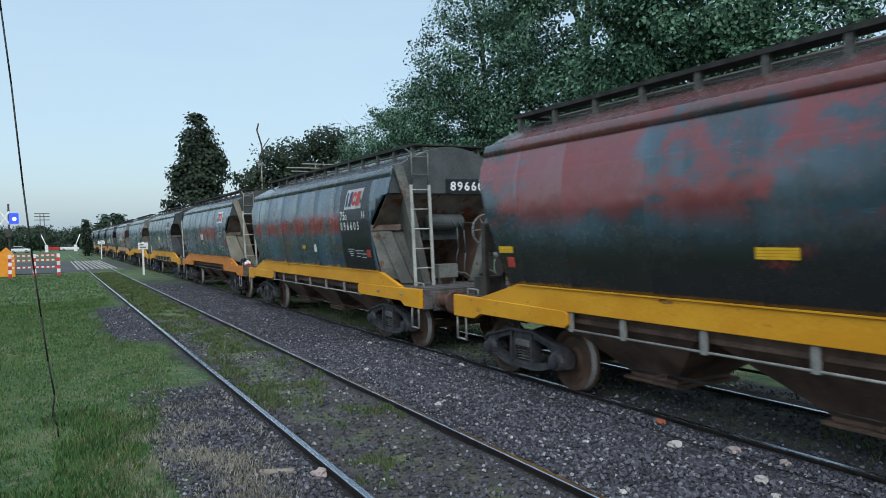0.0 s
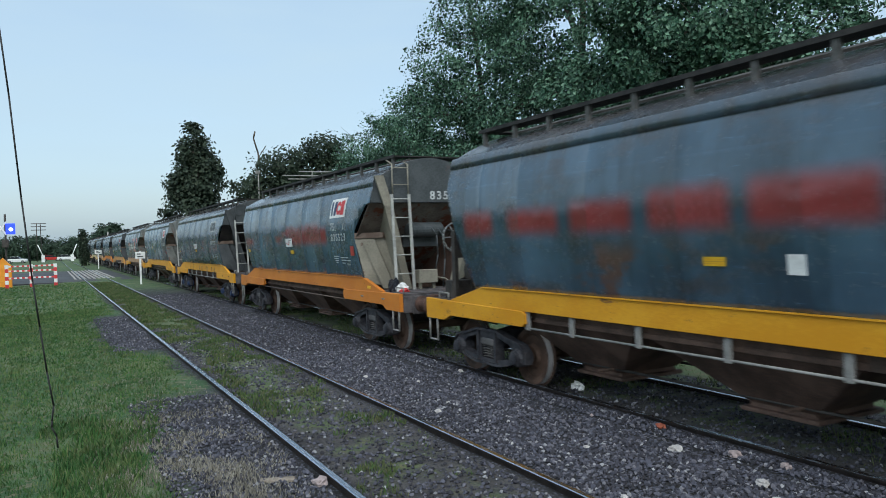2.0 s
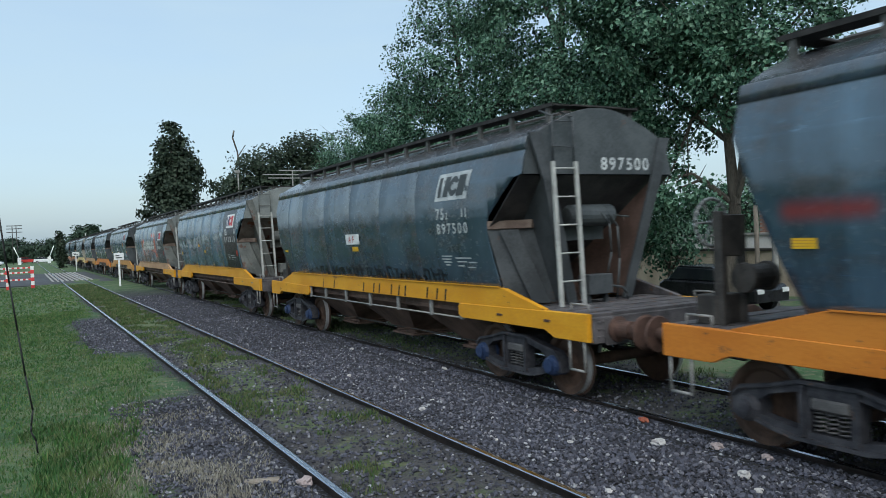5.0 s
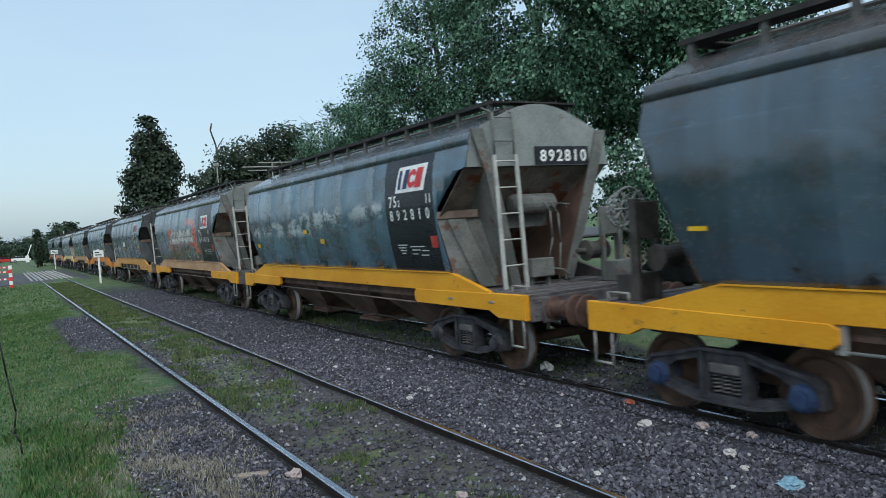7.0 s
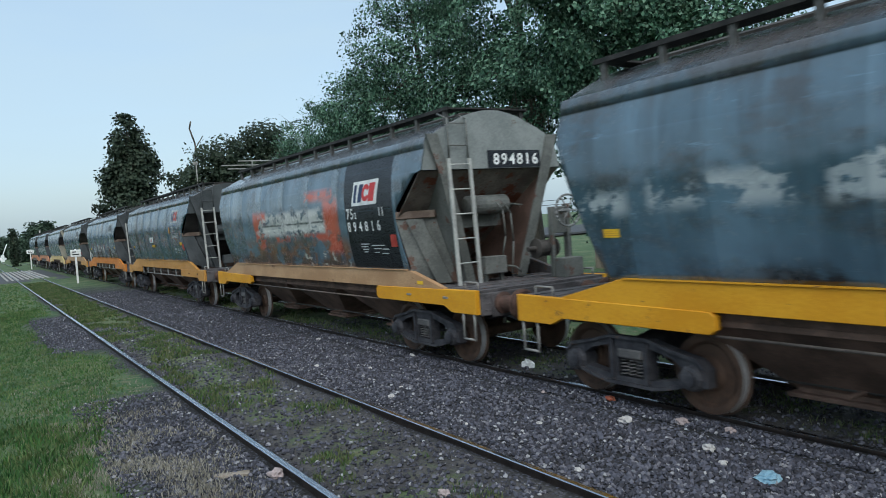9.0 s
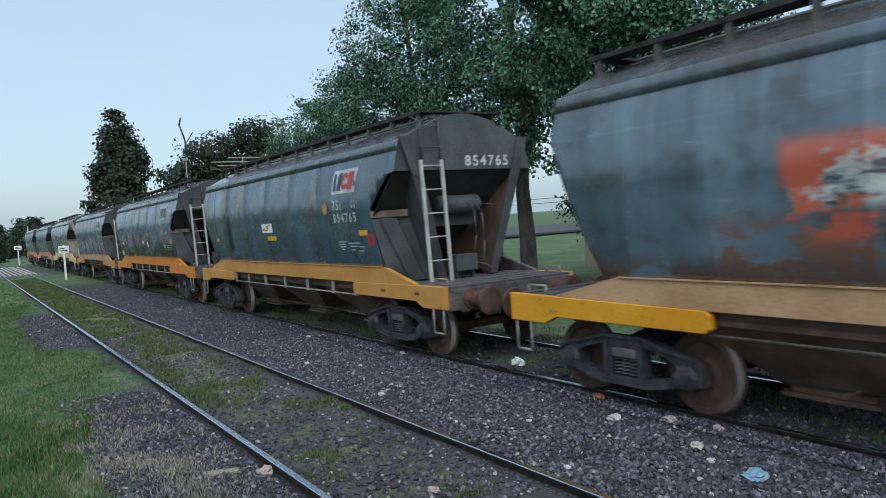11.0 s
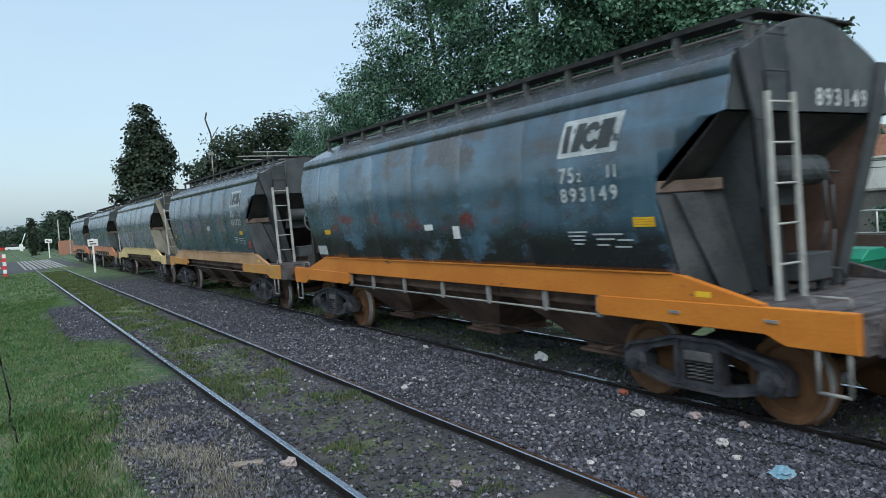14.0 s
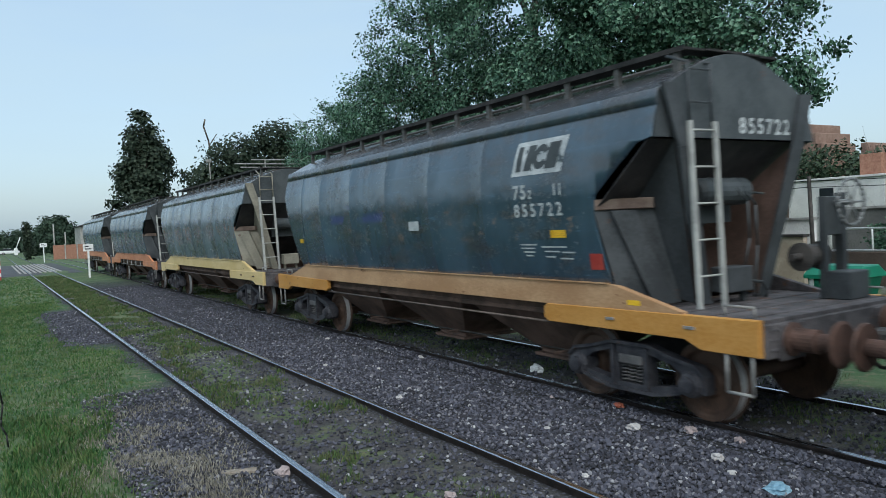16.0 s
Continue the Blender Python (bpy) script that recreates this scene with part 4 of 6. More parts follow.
def make_rail(x, y0, y1, polished, label):
    """A flat-bottomed rail: foot, web and head; the running surface is its own material."""
    bm = bmesh.new()
    sec = [(-0.065, -0.15), (0.065, -0.15), (0.065, -0.135), (0.012, -0.115), (0.012, -0.04), (0.036, -0.032), (0.036, -0.008), (0.027, 0.0), (-0.027, 0.0), (-0.036, -0.008), (-0.034, -0.032), (-0.012, -0.04), (-0.012, -0.115), (-0.065, -0.135)]
    ys = [y0, 0, 10, 30, 60, 100, y1]
    rings = [[bm.verts.new((x + a, y, z)) for a, z in sec] for y in ys]
    n = len(sec)
    for r0, r1 in zip(rings, rings[1:]):
        for i in range(n):
            fa = bm.faces.new((r0[i], r1[i], r1[(i + 1) % n], r0[(i + 1) % n]))
            fa.material_index = 1 if i in (7, 8) else 0
    bmesh.ops.recalc_face_normals(bm, faces=bm.faces)
    return tagged(link_mesh("rail", bm, [M["rail"], M["rail_top"] if polished else M["rail_dull"]]), label, "rail", "rails of the two tracks", "structure")


def scatter_stones(name, boxes, count, seed, mat, label, size=(0.012, 0.036)):
    """Loose ballast: rough five-sided stones joined into one mesh."""
    rng = np.random.default_rng(seed)
    base = np.array([(1, 0, 0), (-1, 0, 0), (0, 1, 0), (0, -1, 0), (0, 0, 1), (0, 0, -0.6), (0.6, 0.6, 0.55), (-0.6, -0.55, 0.6)])
    tri = np.array([(6, 0, 2), (6, 2, 4), (6, 4, 0), (7, 1, 3), (7, 3, 4), (7, 4, 1), (4, 2, 1), (4, 3, 0), (0, 3, 5), (0, 5, 2), (2, 5, 1), (1, 5, 3)])
    area = np.array([(b[1] - b[0]) * (b[3] - b[2]) * b[4] for b in boxes])
    verts, faces = [], []
    done = 0
    for b, n in zip(boxes, (count * area / area.sum()).astype(int)):
        px = rng.uniform(b[0], b[1], n)
        py = b[2] + (b[3] - b[2]) * rng.uniform(0, 1, n) ** 1.5
        for x, y in zip(px, py):
            s = size[0] + (size[1] - size[0]) * rng.uniform() ** 1.6
            q = base * (s * rng.uniform(0.7, 1.3, (8, 3)))
            a, c = rng.uniform(0, 6.28), rng.uniform(-0.5, 0.5)
            ca, sa, cc, sc = math.cos(a), math.sin(a), math.cos(c), math.sin(c)
            rot = np.array([[ca, -sa, 0], [sa, ca, 0], [0, 0, 1]]) @ np.array([[1, 0, 0], [0, cc, -sc], [0, sc, cc]])
            verts.append(q @ rot.T + (x, y, ground_height(x, y) + s * 0.35))
            faces.append(tri + done)
            done += 8
    me = bpy.data.meshes.new(name)
    me.from_pydata(np.concatenate(verts).tolist(), [], np.concatenate(faces).tolist())
    me.materials.append(mat)
    return tagged(new(name, me), label, "gravel", kind="stuff")


def stone_material():
    m, nt, b = material("ballast_stone", 0.85)
    g = nt.nodes.new("ShaderNodeNewGeometry")
    r = nt.nodes.new("ShaderNodeValToRGB")
    for p, c in ((0.0, (0.011, 0.011, 0.017)), (0.4, (0.034, 0.034, 0.048)), (0.75, (0.086, 0.088, 0.118)), (0.94, (0.145, 0.14, 0.16)), (1.0, (0.36, 0.36, 0.37))):
        e = r.color_ramp.elements.new(p) if p not in (0.0, 1.0) else r.color_ramp.elements[0 if p == 0.0 else -1]
        e.color = (*c, 1)
    nt.links.new(g.outputs["Random Per Island"], r.inputs[0])
    v = coords(nt)
    nt.links.new(mix(nt, mathn(nt, "MULTIPLY", noise_tex(nt, v, 60, 4), 0.35), r.outputs[0], (0.05, 0.049, 0.052)), b.inputs["Base Color"])
    return m


def blade_material(name, cols):
    m, nt, b = material(name, 0.75)
    g = nt.nodes.new("ShaderNodeNewGeometry")
    r = nt.nodes.new("ShaderNodeValToRGB")
    r.color_ramp.elements[0].color, r.color_ramp.elements[1].color = (*cols[0], 1), (*cols[-1], 1)
    for i, c in enumerate(cols[1:-1]):
        r.color_ramp.elements.new((i + 1) / (len(cols) - 1)).color = (*c, 1)
    nt.links.new(g.outputs["Random Per Island"], r.inputs[0])
    v = coords(nt)
    col = mix(nt, ramp(nt, noise_tex(nt, v, 0.8, 4), 0.35, 0.65, 0.0, 0.6), r.outputs[0], cols[0])
    col = mix(nt, ramp(nt, noise_tex(nt, v, 3.2, 6, 0.7), 0.48, 0.62, 0.0, 0.55), col, cols[-1])
    nt.links.new(col, b.inputs["Base Color"])
    b.inputs["Specular IOR Level"].default_value = 0.25
    return m


def scatter_grass(name, spots, count, seed, mat, label, height=(0.05, 0.14), width=0.006):
    """Bent blades of two faces each. spots: functions that accept or refuse a place."""
    rng = np.random.default_rng(seed)
    x0, x1, y0, y1, keep = spots
    n = count
    px, py = rng.uniform(x0, x1, n), y0 + (y1 - y0) * rng.uniform(0, 1, n) ** 1.8
    verts, faces = [], []
    k = 0
    for x, y in zip(px, py):
        f = keep(x, y)
        if f <= rng.uniform():
            continue
        h = (height[0] + (height[1] - height[0]) * rng.uniform()) * (0.6 + 0.4 * f)
        w = width * (1 + 0.12 * max(0, y - 6))
        a = rng.uniform(0, 6.28)
        lean = h * rng.uniform(0.1, 0.8)
        ca, sa = math.cos(a), math.sin(a)
        b = rng.uniform(0, 6.28)
        dx, dy = math.cos(b) * lean, math.sin(b) * lean
        z = ground_height(x, y) - 0.01
        verts += [(x - ca * w, y - sa * w, z), (x + ca * w, y + sa * w, z), (x + dx * 0.4 - ca * w * 0.7, y + dy * 0.4 - sa * w * 0.7, z + h * 0.6), (x + dx * 0.4 + ca * w * 0.7, y + dy * 0.4 + sa * w * 0.7, z + h * 0.6), (x + dx, y + dy, z + h)]
        faces += [(k, k + 1, k + 3, k + 2), (k + 2, k + 3, k + 4)]
        k += 5
    me = bpy.data.meshes.new(name)
    me.from_pydata(verts, [], faces)
    me.materials.append(mat)
    return tagged(new(name, me), label, "grass", kind="stuff")


# ---------------------------------------------------------------- trees
def bark_material():
    return surface("bark", (0.05, 0.042, 0.034), (0.12, 0.105, 0.085), 3, 30, (0.8, 0.95), relief=0.6, distance=0.03, stretch=(1, 1, 0.3))


def leaf_material(name, cols, gloss=0.45):
    m, nt, b = material(name, gloss)
    g = nt.nodes.new("ShaderNodeNewGeometry")
    r = nt.nodes.new("ShaderNodeValToRGB")
    r.color_ramp.elements[0].color, r.color_ramp.elements[1].color = (*cols[0], 1), (*cols[-1], 1)
    for i, c in enumerate(cols[1:-1]):
        r.color_ramp.elements.new((i + 1) / (len(cols) - 1)).color = (*c, 1)
    nt.links.new(g.outputs["Random Per Island"], r.inputs[0])
    nt.links.new(r.outputs[0], b.inputs["Base Color"])
    b.inputs["Specular IOR Level"].default_value = 0.22
    return m


def make_tree(name, label, base, height, trunk_r, blobs, clumps, per_clump, leaf, spread, seed, bark, leaves, limbs=9, droop=0.0, category="tree"):
    """A tapered trunk with limbs to the crown's lobes, and a crown of many small leaves in clumps."""
    rng = np.random.default_rng(seed)
    thing = tagged(new(name), label, category)
    thing.location = base
    bm = bmesh.new()
    top = Vector((0, 0, height))
    pts = [Vector((0, 0, -0.4))]
    for i in range(1, 7):
        pts.append(Vector((rng.normal(0, 0.12), rng.normal(0, 0.12), height * i / 6)))
    for i, (a, b) in enumerate(zip(pts, pts[1:])):
        rod(bm, a, b, trunk_r * (1 - i / 7), 9, trunk_r * (1 - (i + 1) / 7), caps=False)
    for i in range(limbs):
        c, r = blobs[i % len(blobs)]
        start = pts[2 + i % 4]
        end = Vector(c) + Vector(rng.normal(0, 0.35, 3) * np.array(r))
        mid = start.lerp(end, 0.5) + Vector((0, 0, 0.5))
        rr = trunk_r * 0.38
        rod(bm, start, mid, rr, 6, rr * 0.6, caps=False)
        rod(bm, mid, end, rr * 0.6, 5, rr * 0.15, caps=False)
        for j in range(3):
            tip = mid.lerp(end, 0.3 + 0.25 * j) + Vector(rng.normal(0, 0.9, 3))
            rod(bm, mid.lerp(end, 0.2 + 0.25 * j), tip, rr * 0.25, 4, rr * 0.06, caps=False)
    part("trunk", bm, bark, thing)
    # clump centres on and under the lobes' surfaces
    vol = np.array([r[0] * r[1] * r[2] for _, r in blobs]) ** 0.67
    pick = rng.choice(len(blobs), clumps, p=vol / vol.sum())
    cen, rad = np.array([b[0] for b in blobs])[pick], np.array([b[1] for b in blobs])[pick]
    d = rng.normal(size=(clumps, 3))
    d /= np.linalg.norm(d, axis=1, keepdims=True)
    c = cen + d * rad * rng.uniform(0.35, 1.0, (clumps, 1)) ** 0.5
    size = spread * rng.uniform(0.6, 1.4, (clumps, 1))
    n = clumps * per_clump
    o = np.repeat(c, per_clump, 0) + np.clip(rng.normal(size=(n, 3)), -1.5, 1.5) * np.repeat(size, per_clump, 0) * (1, 1, 0.75)
    o[:, 2] -= droop * rng.uniform(0, 1, n)
    out = np.repeat(d + (0, 0, 0.35), per_clump, 0) + rng.normal(size=(n, 3)) * 0.55
    out /= np.linalg.norm(out, axis=1, keepdims=True)
    a1 = rng.normal(size=(n, 3)) - (0, 0, 0.5)
    a1 -= out * (a1 * out).sum(1, keepdims=True)
    a1 /= np.linalg.norm(a1, axis=1, keepdims=True)
    a2 = np.cross(out, a1)
    s = (leaf * rng.uniform(0.65, 1.3, (n, 1)))
    up = np.cross(a1, a2)
    v = np.stack([o, o + a1 * s * 0.55 + a2 * s * 0.45 + up * s * 0.12, o + a1 * s * 1.15, o + a1 * s * 0.55 - a2 * s * 0.45 + up * s * 0.12], 1).reshape(-1, 3)
    i = np.arange(n)[:, None] * 4
    f = np.concatenate([i + (0, 1, 2), i + (0, 2, 3)], 0)
    me = bpy.data.meshes.new("crown")
    me.from_pydata(v.tolist(), [], f.tolist())
    me.materials.append(leaves)
    cr = new("crown", me)
    cr.parent = thing
    return thing

# ---------------------------------------------------------------- the place
make_ground()
for dx in (-GAUGE, GAUGE):
    make_rail(NEAR + dx, -60, 400, True, "polished rail of the empty near track")
    make_rail(TRACK + dx, -60, 400, True, "rusty rail under the passing train")
STONE = stone_material()
scatter_stones("gravel", [(4.3, 6.68, 2.5, 15, 2.2), (4.3, 6.68, 15, 40, 0.5), (1.0, 2.38, 4.5, 12.5, 1.4), (1.3, 2.38, 19, 29, 0.7), (2.6, 4.1, 5, 24, 0.4), (6.9, 9.3, 3, 18, 0.3)], 76000, 4, STONE, "loose grey ballast between the two tracks", (0.01, 0.03))
GRASS = blade_material("grass_blade", ((0.02, 0.066, 0.018), (0.043, 0.115, 0.028), (0.078, 0.155, 0.04), (0.15, 0.165, 0.07)))


def meadow(x, y):
    edge = float(np.interp(y, (4, 8, 11, 13, 15, 17.5, 19.5, 22, 27, 30, 34), (0.9, 1.1, 1.5, 1.95, 2.4, 2.5, 1.8, 1.3, 1.3, 1.9, 2.5)))
    edge = min(edge, 2.5) + 0.3 * noise.noise((x * 0.5, y * 0.35, 7)) + 0.3 * noise.noise((x * 2.2, y * 1.6, 9))
    return 0.0 if x > 2.36 else (1.0 if x < edge - 0.3 else (0.35 if x < edge else 0.0))


def tufts(x, y):
    v = noise.noise((x * 1.3, y * 0.9, 21)) + 0.5 * noise.noise((x * 4, y * 4, 22))
    v += float(np.interp(y, (4, 9, 16, 40), (-0.08, 0.05, 0.25, 0.4))) - (0.5 * max(0.0, abs(x - NEAR) - 0.45) if x < 5 else 0.0)
    return 0.9 if v > 0.3 else (0.15 if v > 0.08 else 0.0)


scatter_grass("grass", (-14, 2.36, 30, 62, meadow), 26000, 55, GRASS, "short grass towards the level crossing", (0.04, 0.09), 0.006)
scatter_grass("grass", (-9, 2.36, 4.5, 34, meadow), 240000, 5, GRASS, "short mown grass beside the track", (0.02, 0.07), 0.0045)
scatter_grass("grass", (-2.5, 1.3, 4.5, 12, lambda x, y: meadow(x, y) * (1.0 if noise.noise((x * 1.1, y * 0.8, 40)) > -0.05 else 0.0)), 36000, 25, GRASS, "longer tufts of grass at the ballast's edge", (0.05, 0.13))
STRAW = blade_material("dry_straw", ((0.12, 0.11, 0.085), (0.22, 0.2, 0.16), (0.34, 0.32, 0.26)))


def dry_edge(x, y):
    v = noise.noise((x * 1.4, y * 0.9, 31)) + 0.4 * noise.noise((x * 5, y * 5, 32))
    return max(0.0, 0.35 + 0.9 * v) * float(np.interp(x, (0.5, 0.95, 1.5, 2.1), (0.3, 1.0, 0.9, 0.25))) * (1.0 if y < 11.5 else 0.15)


scatter_grass("straw", (0.3, 2.36, 4.5, 15, dry_edge), 90000, 15, STRAW, "dry straw along the edge of the ballast", (0.05, 0.1), 0.0045)
WEED = blade_material("weed_blade", ((0.03, 0.065, 0.018), (0.055, 0.105, 0.03), (0.09, 0.125, 0.042), (0.14, 0.135, 0.07)))
scatter_grass("weeds", (2.6, 4.15, 4.5, 60, tufts), 60000, 6, WEED, "weeds growing between the rails", (0.03, 0.11))
scatter_grass("weeds", (6.95, 10.5, 3.5, 40, tufts), 36000, 8, WEED, "thin grass between the rails of the train", (0.03, 0.1))

BARK = bark_material()
LEAF = leaf_material("poplar_leaf", ((0.006, 0.022, 0.013), (0.03, 0.084, 0.049), (0.082, 0.17, 0.104), (0.165, 0.27, 0.185)), 0.5)
LEAF_DARK = leaf_material("dark_needle", ((0.012, 0.024, 0.014), (0.025, 0.04, 0.024), (0.04, 0.055, 0.033)), 0.6)
LEAF_MID = leaf_material("dull_leaf", ((0.02, 0.038, 0.02), (0.035, 0.06, 0.03), (0.055, 0.08, 0.042)), 0.55)

make_tree("poplar", "large leafy poplar behind the train", (16, 13, -0.5), 10, 0.22, [((-1.2, 0.9, 3.9), (1.2, 1.5, 1.1)), ((0, 0, 9.5), (3.4, 3.8, 3.4)), ((-0.8, -2.0, 6.2), (2.0, 2.2, 1.3)), ((0, 2.6, 6.8), (2.8, 2.6, 2.2)), ((1.0, -1.0, 12), (3, 2.8, 2.4)), ((-1.2, 1, 8), (2.4, 2.8, 2.2))], 640, 125, 0.1, 0.24, 31, BARK, LEAF, 14)
make_tree("poplar", "large leafy poplar behind the train", (16.5, 20, -0.5), 11, 0.34, [((0, 0, 10), (3.6, 4.0, 3.8)), ((-1, -2, 6.3), (2.6, 2.8, 2.4)), ((0, 2.8, 7), (2.8, 3.0, 3)), ((0, 0, 13.3), (2.8, 3.0, 2.4))], 570, 105, 0.105, 0.3, 32, BARK, LEAF, 14)
make_tree("poplar", "large leafy poplar behind the train", (16.5, 27.2, -0.5), 11, 0.34, [((0, -0.8, 9.5), (3.4, 3.2, 3.4)), ((-0.6, 2, 7.6), (2.6, 2.7, 3.1)), ((0, -1.5, 6), (2.8, 3.0, 2.5)), ((0, -1.6, 12), (2.4, 2.6, 2.0)), ((0, 1.8, 5), (2.4, 2.6, 2.2))], 532, 105, 0.105, 0.3, 33, BARK, LEAF, 12)
make_tree("poplar", "smaller leafy poplar behind the train", (16.5, 35.5, -0.5), 8.5, 0.26, [((0, -1.6, 8.2), (2.4, 2.4, 2.4)), ((0, 1.6, 6.8), (2.4, 2.8, 2.9)), ((-0.3, 4.4, 6.2), (2.0, 2.0, 3.0)), ((0, -1.5, 5), (2.6, 3, 2.5)), ((0, 3.5, 4.2), (2.2, 3.0, 2.2))], 494, 105, 0.105, 0.3, 34, BARK, LEAF, 12)
make_tree("cypress", "tall dark conifer beyond the crossing", (13.8, 80, -0.3), 15, 0.4, [((0, 0, 12.3), (1.7, 1.7, 2.2)), ((0.2, 0, 9.4), (2.7, 2.5, 2.4)), ((-0.2, 0, 6.2), (3.0, 2.8, 2.8)), ((0.6, 0, 11), (1.9, 1.8, 2.2)), ((-1.0, 0, 8.4), (1.9, 1.8, 2)), ((0, 0, 14.4), (0.8, 0.8, 1.3)), ((1.9, 0, 10.6), (0.8, 0.8, 1.4))], 420, 30, 0.32, 0.4, 35, BARK, LEAF_DARK, 8)
make_tree("pine", "dark broad pine behind the houses", (18.5, 62, -0.3), 9, 0.3, [((-0.5, 0, 9.2), (2.4, 2.4, 1.6)), ((-2.6, 0, 7.2), (2.2, 2.2, 1.5)), ((0.8, 0, 7.0), (2.8, 2.6, 2.2))], 260, 34, 0.24, 0.45, 36, BARK, LEAF_DARK, 8)
make_tree("pine", "dark broad pine behind the houses", (22, 62, -0.3), 10, 0.3, [((-0.4, 0, 10.6), (1.9, 2, 1.4)), ((0.6, 0, 8.4), (2.2, 2.2, 2)), ((-0.4, 0, 6.5), (2.6, 2.4, 2.2))], 260, 34, 0.24, 0.45, 37, BARK, LEAF_DARK, 8)

# ---------------------------------------------------------------- level crossing and far end of the line
M["asphalt"] = surface("asphalt", (0.04, 0.042, 0.046), (0.07, 0.072, 0.078), 0.6, 30, (0.7, 0.9))
M["concrete"] = surface("concrete", (0.26, 0.25, 0.23), (0.4, 0.385, 0.36), 1.5, 25, (0.7, 0.9), spots=((0.15, 0.14, 0.12), 2.5, 0.62))
M["tan_render"] = surface("tan_render", (0.36, 0.29, 0.22), (0.5, 0.42, 0.33), 1.0, 18, (0.8, 0.95), spots=((0.2, 0.15, 0.11), 1.6, 0.6))
M["white_render"] = surface("white_render", (0.62, 0.61, 0.58), (0.78, 0.77, 0.74), 0.8, 15, (0.8, 0.95), spots=((0.35, 0.34, 0.31), 2.2, 0.66))
M["grey_wall"] = surface("grey_render", (0.11, 0.11, 0.105), (0.19, 0.185, 0.175), 0.8, 18, (0.8, 0.95), spots=((0.07, 0.075, 0.06), 1.5, 0.6))
M["brown_wall"] = surface("brown_wall", (0.07, 0.05, 0.042), (0.12, 0.09, 0.075), 1.0, 18, (0.8, 0.95))
M["brick"] = surface("brick", (0.26, 0.12, 0.08), (0.36, 0.19, 0.13), 6, 40, (0.8, 0.95))
M["tower_brick"] = surface("pale_brick", (0.2, 0.125, 0.095), (0.28, 0.185, 0.145), 2, 30, (0.8, 0.95))
M["mortar"] = surface("mortar", (0.22, 0.19, 0.17), (0.3, 0.27, 0.25), 4, 40, (0.85, 0.95))
M["orange_box"] = surface("orange_box", (0.7, 0.25, 0.02), (0.8, 0.33, 0.04), 2, 30, (0.4, 0.6))
M["dumpster"] = surface("green_plastic", (0.006, 0.1, 0.058), (0.014, 0.15, 0.088), 2, 30, (0.35, 0.55), relief=0.05)
M["dumpster_lid"] = surface("green_lid", (0.01, 0.17, 0.1), (0.018, 0.22, 0.135), 2, 30, (0.35, 0.55), relief=0.05)
M["rubber"] = surface("rubber", (0.015, 0.015, 0.016), (0.035, 0.035, 0.037), 5, 40, (0.7, 0.9))
M["cable"] = surface("black_cable", (0.012, 0.012, 0.012), (0.03, 0.03, 0.03), 5, 40, (0.5, 0.7))
M["wood"] = surface("weathered_wood", (0.16, 0.13, 0.10), (0.28, 0.24, 0.2), 2, 40, (0.8, 0.95), stretch=(1, 1, 0.2))
M["soil"] = surface("dark_soil", (0.03, 0.025, 0.022), (0.07, 0.058, 0.05), 3, 30, (0.9, 1.0))
M["car_black"] = surface("black_car_paint", (0.012, 0.012, 0.014), (0.025, 0.025, 0.028), 2, 40, (0.15, 0.3), relief=0.02)
M["car_white"] = surface("white_car_paint", (0.6, 0.6, 0.6), (0.72, 0.72, 0.72), 2, 40, (0.2, 0.35), relief=0.02)
M["car_red"] = surface("red_car_paint", (0.4, 0.03, 0.03), (0.5, 0.05, 0.04), 2, 40, (0.2, 0.35), relief=0.02)
M["glass"] = surface("dark_glass", (0.02, 0.025, 0.03), (0.03, 0.035, 0.04), 2, 40, (0.05, 0.12), relief=0.0)
glow, gnt, gb = material("signal_lens", 0.3)
gb.inputs["Base Color"].default_value = (0.02, 0.05, 0.5, 1)
gb.inputs["Emission Color"].default_value, gb.inputs["Emission Strength"].default_value = (0.03, 0.07, 0.9, 1), 0.8
bright, bnt, bb = material("signal_lamp", 0.3)
bb.inputs["Emission Color"].default_value, bb.inputs["Emission Strength"].default_value = (0.6, 0.75, 1.0, 1), 2.0

bm = bmesh.new()
box(bm, -120, 120, 64, 97, -0.3, -0.085)
tagged(link_mesh("road", bm, M["asphalt"]), "dark asphalt road over the level crossing", "road", kind="structure")
boards = tagged(new("crossing_deck"), "pale boards laid along the rails at the level crossing", "crossing")
for i in range(9):
    bm = bmesh.new()
    x = 1.95 + i * 0.36
    if abs(x - (NEAR - GAUGE)) < 0.1 or abs(x - (NEAR + GAUGE)) < 0.1:
        x += 0.14
    box(bm, x - 0.07, x + 0.07, 68, 95, -0.1, -0.02, 0.01)
    part("board", bm, M["concrete"], boards)


def striped_barrier():
    thing = tagged(new("barrier"), "red and white striped pedestrian barrier at the crossing", "barrier")
    for x in (-2.6, -1.1, 0.43):
        for i in range(6):
            bm = bmesh.new()
            box(bm, x - 0.11, x + 0.11, 59.9, 60.1, -0.18 + i * 0.27, 0.09 + i * 0.27)
            part("post_band", bm, M["red_paint" if i % 2 == 0 else "white_paint"], thing)
    for z in (0.45, 0.95, 1.28):
        for i in range(8):
            for x0 in (-2.49, -0.99):
                bm = bmesh.new()
                box(bm, x0 + i * 0.165, x0 + (i + 1) * 0.165, 59.96, 60.04, z, z + 0.11)
                part("rail_band", bm, M["red_paint" if i % 2 else "white_paint"], thing)
    return thing


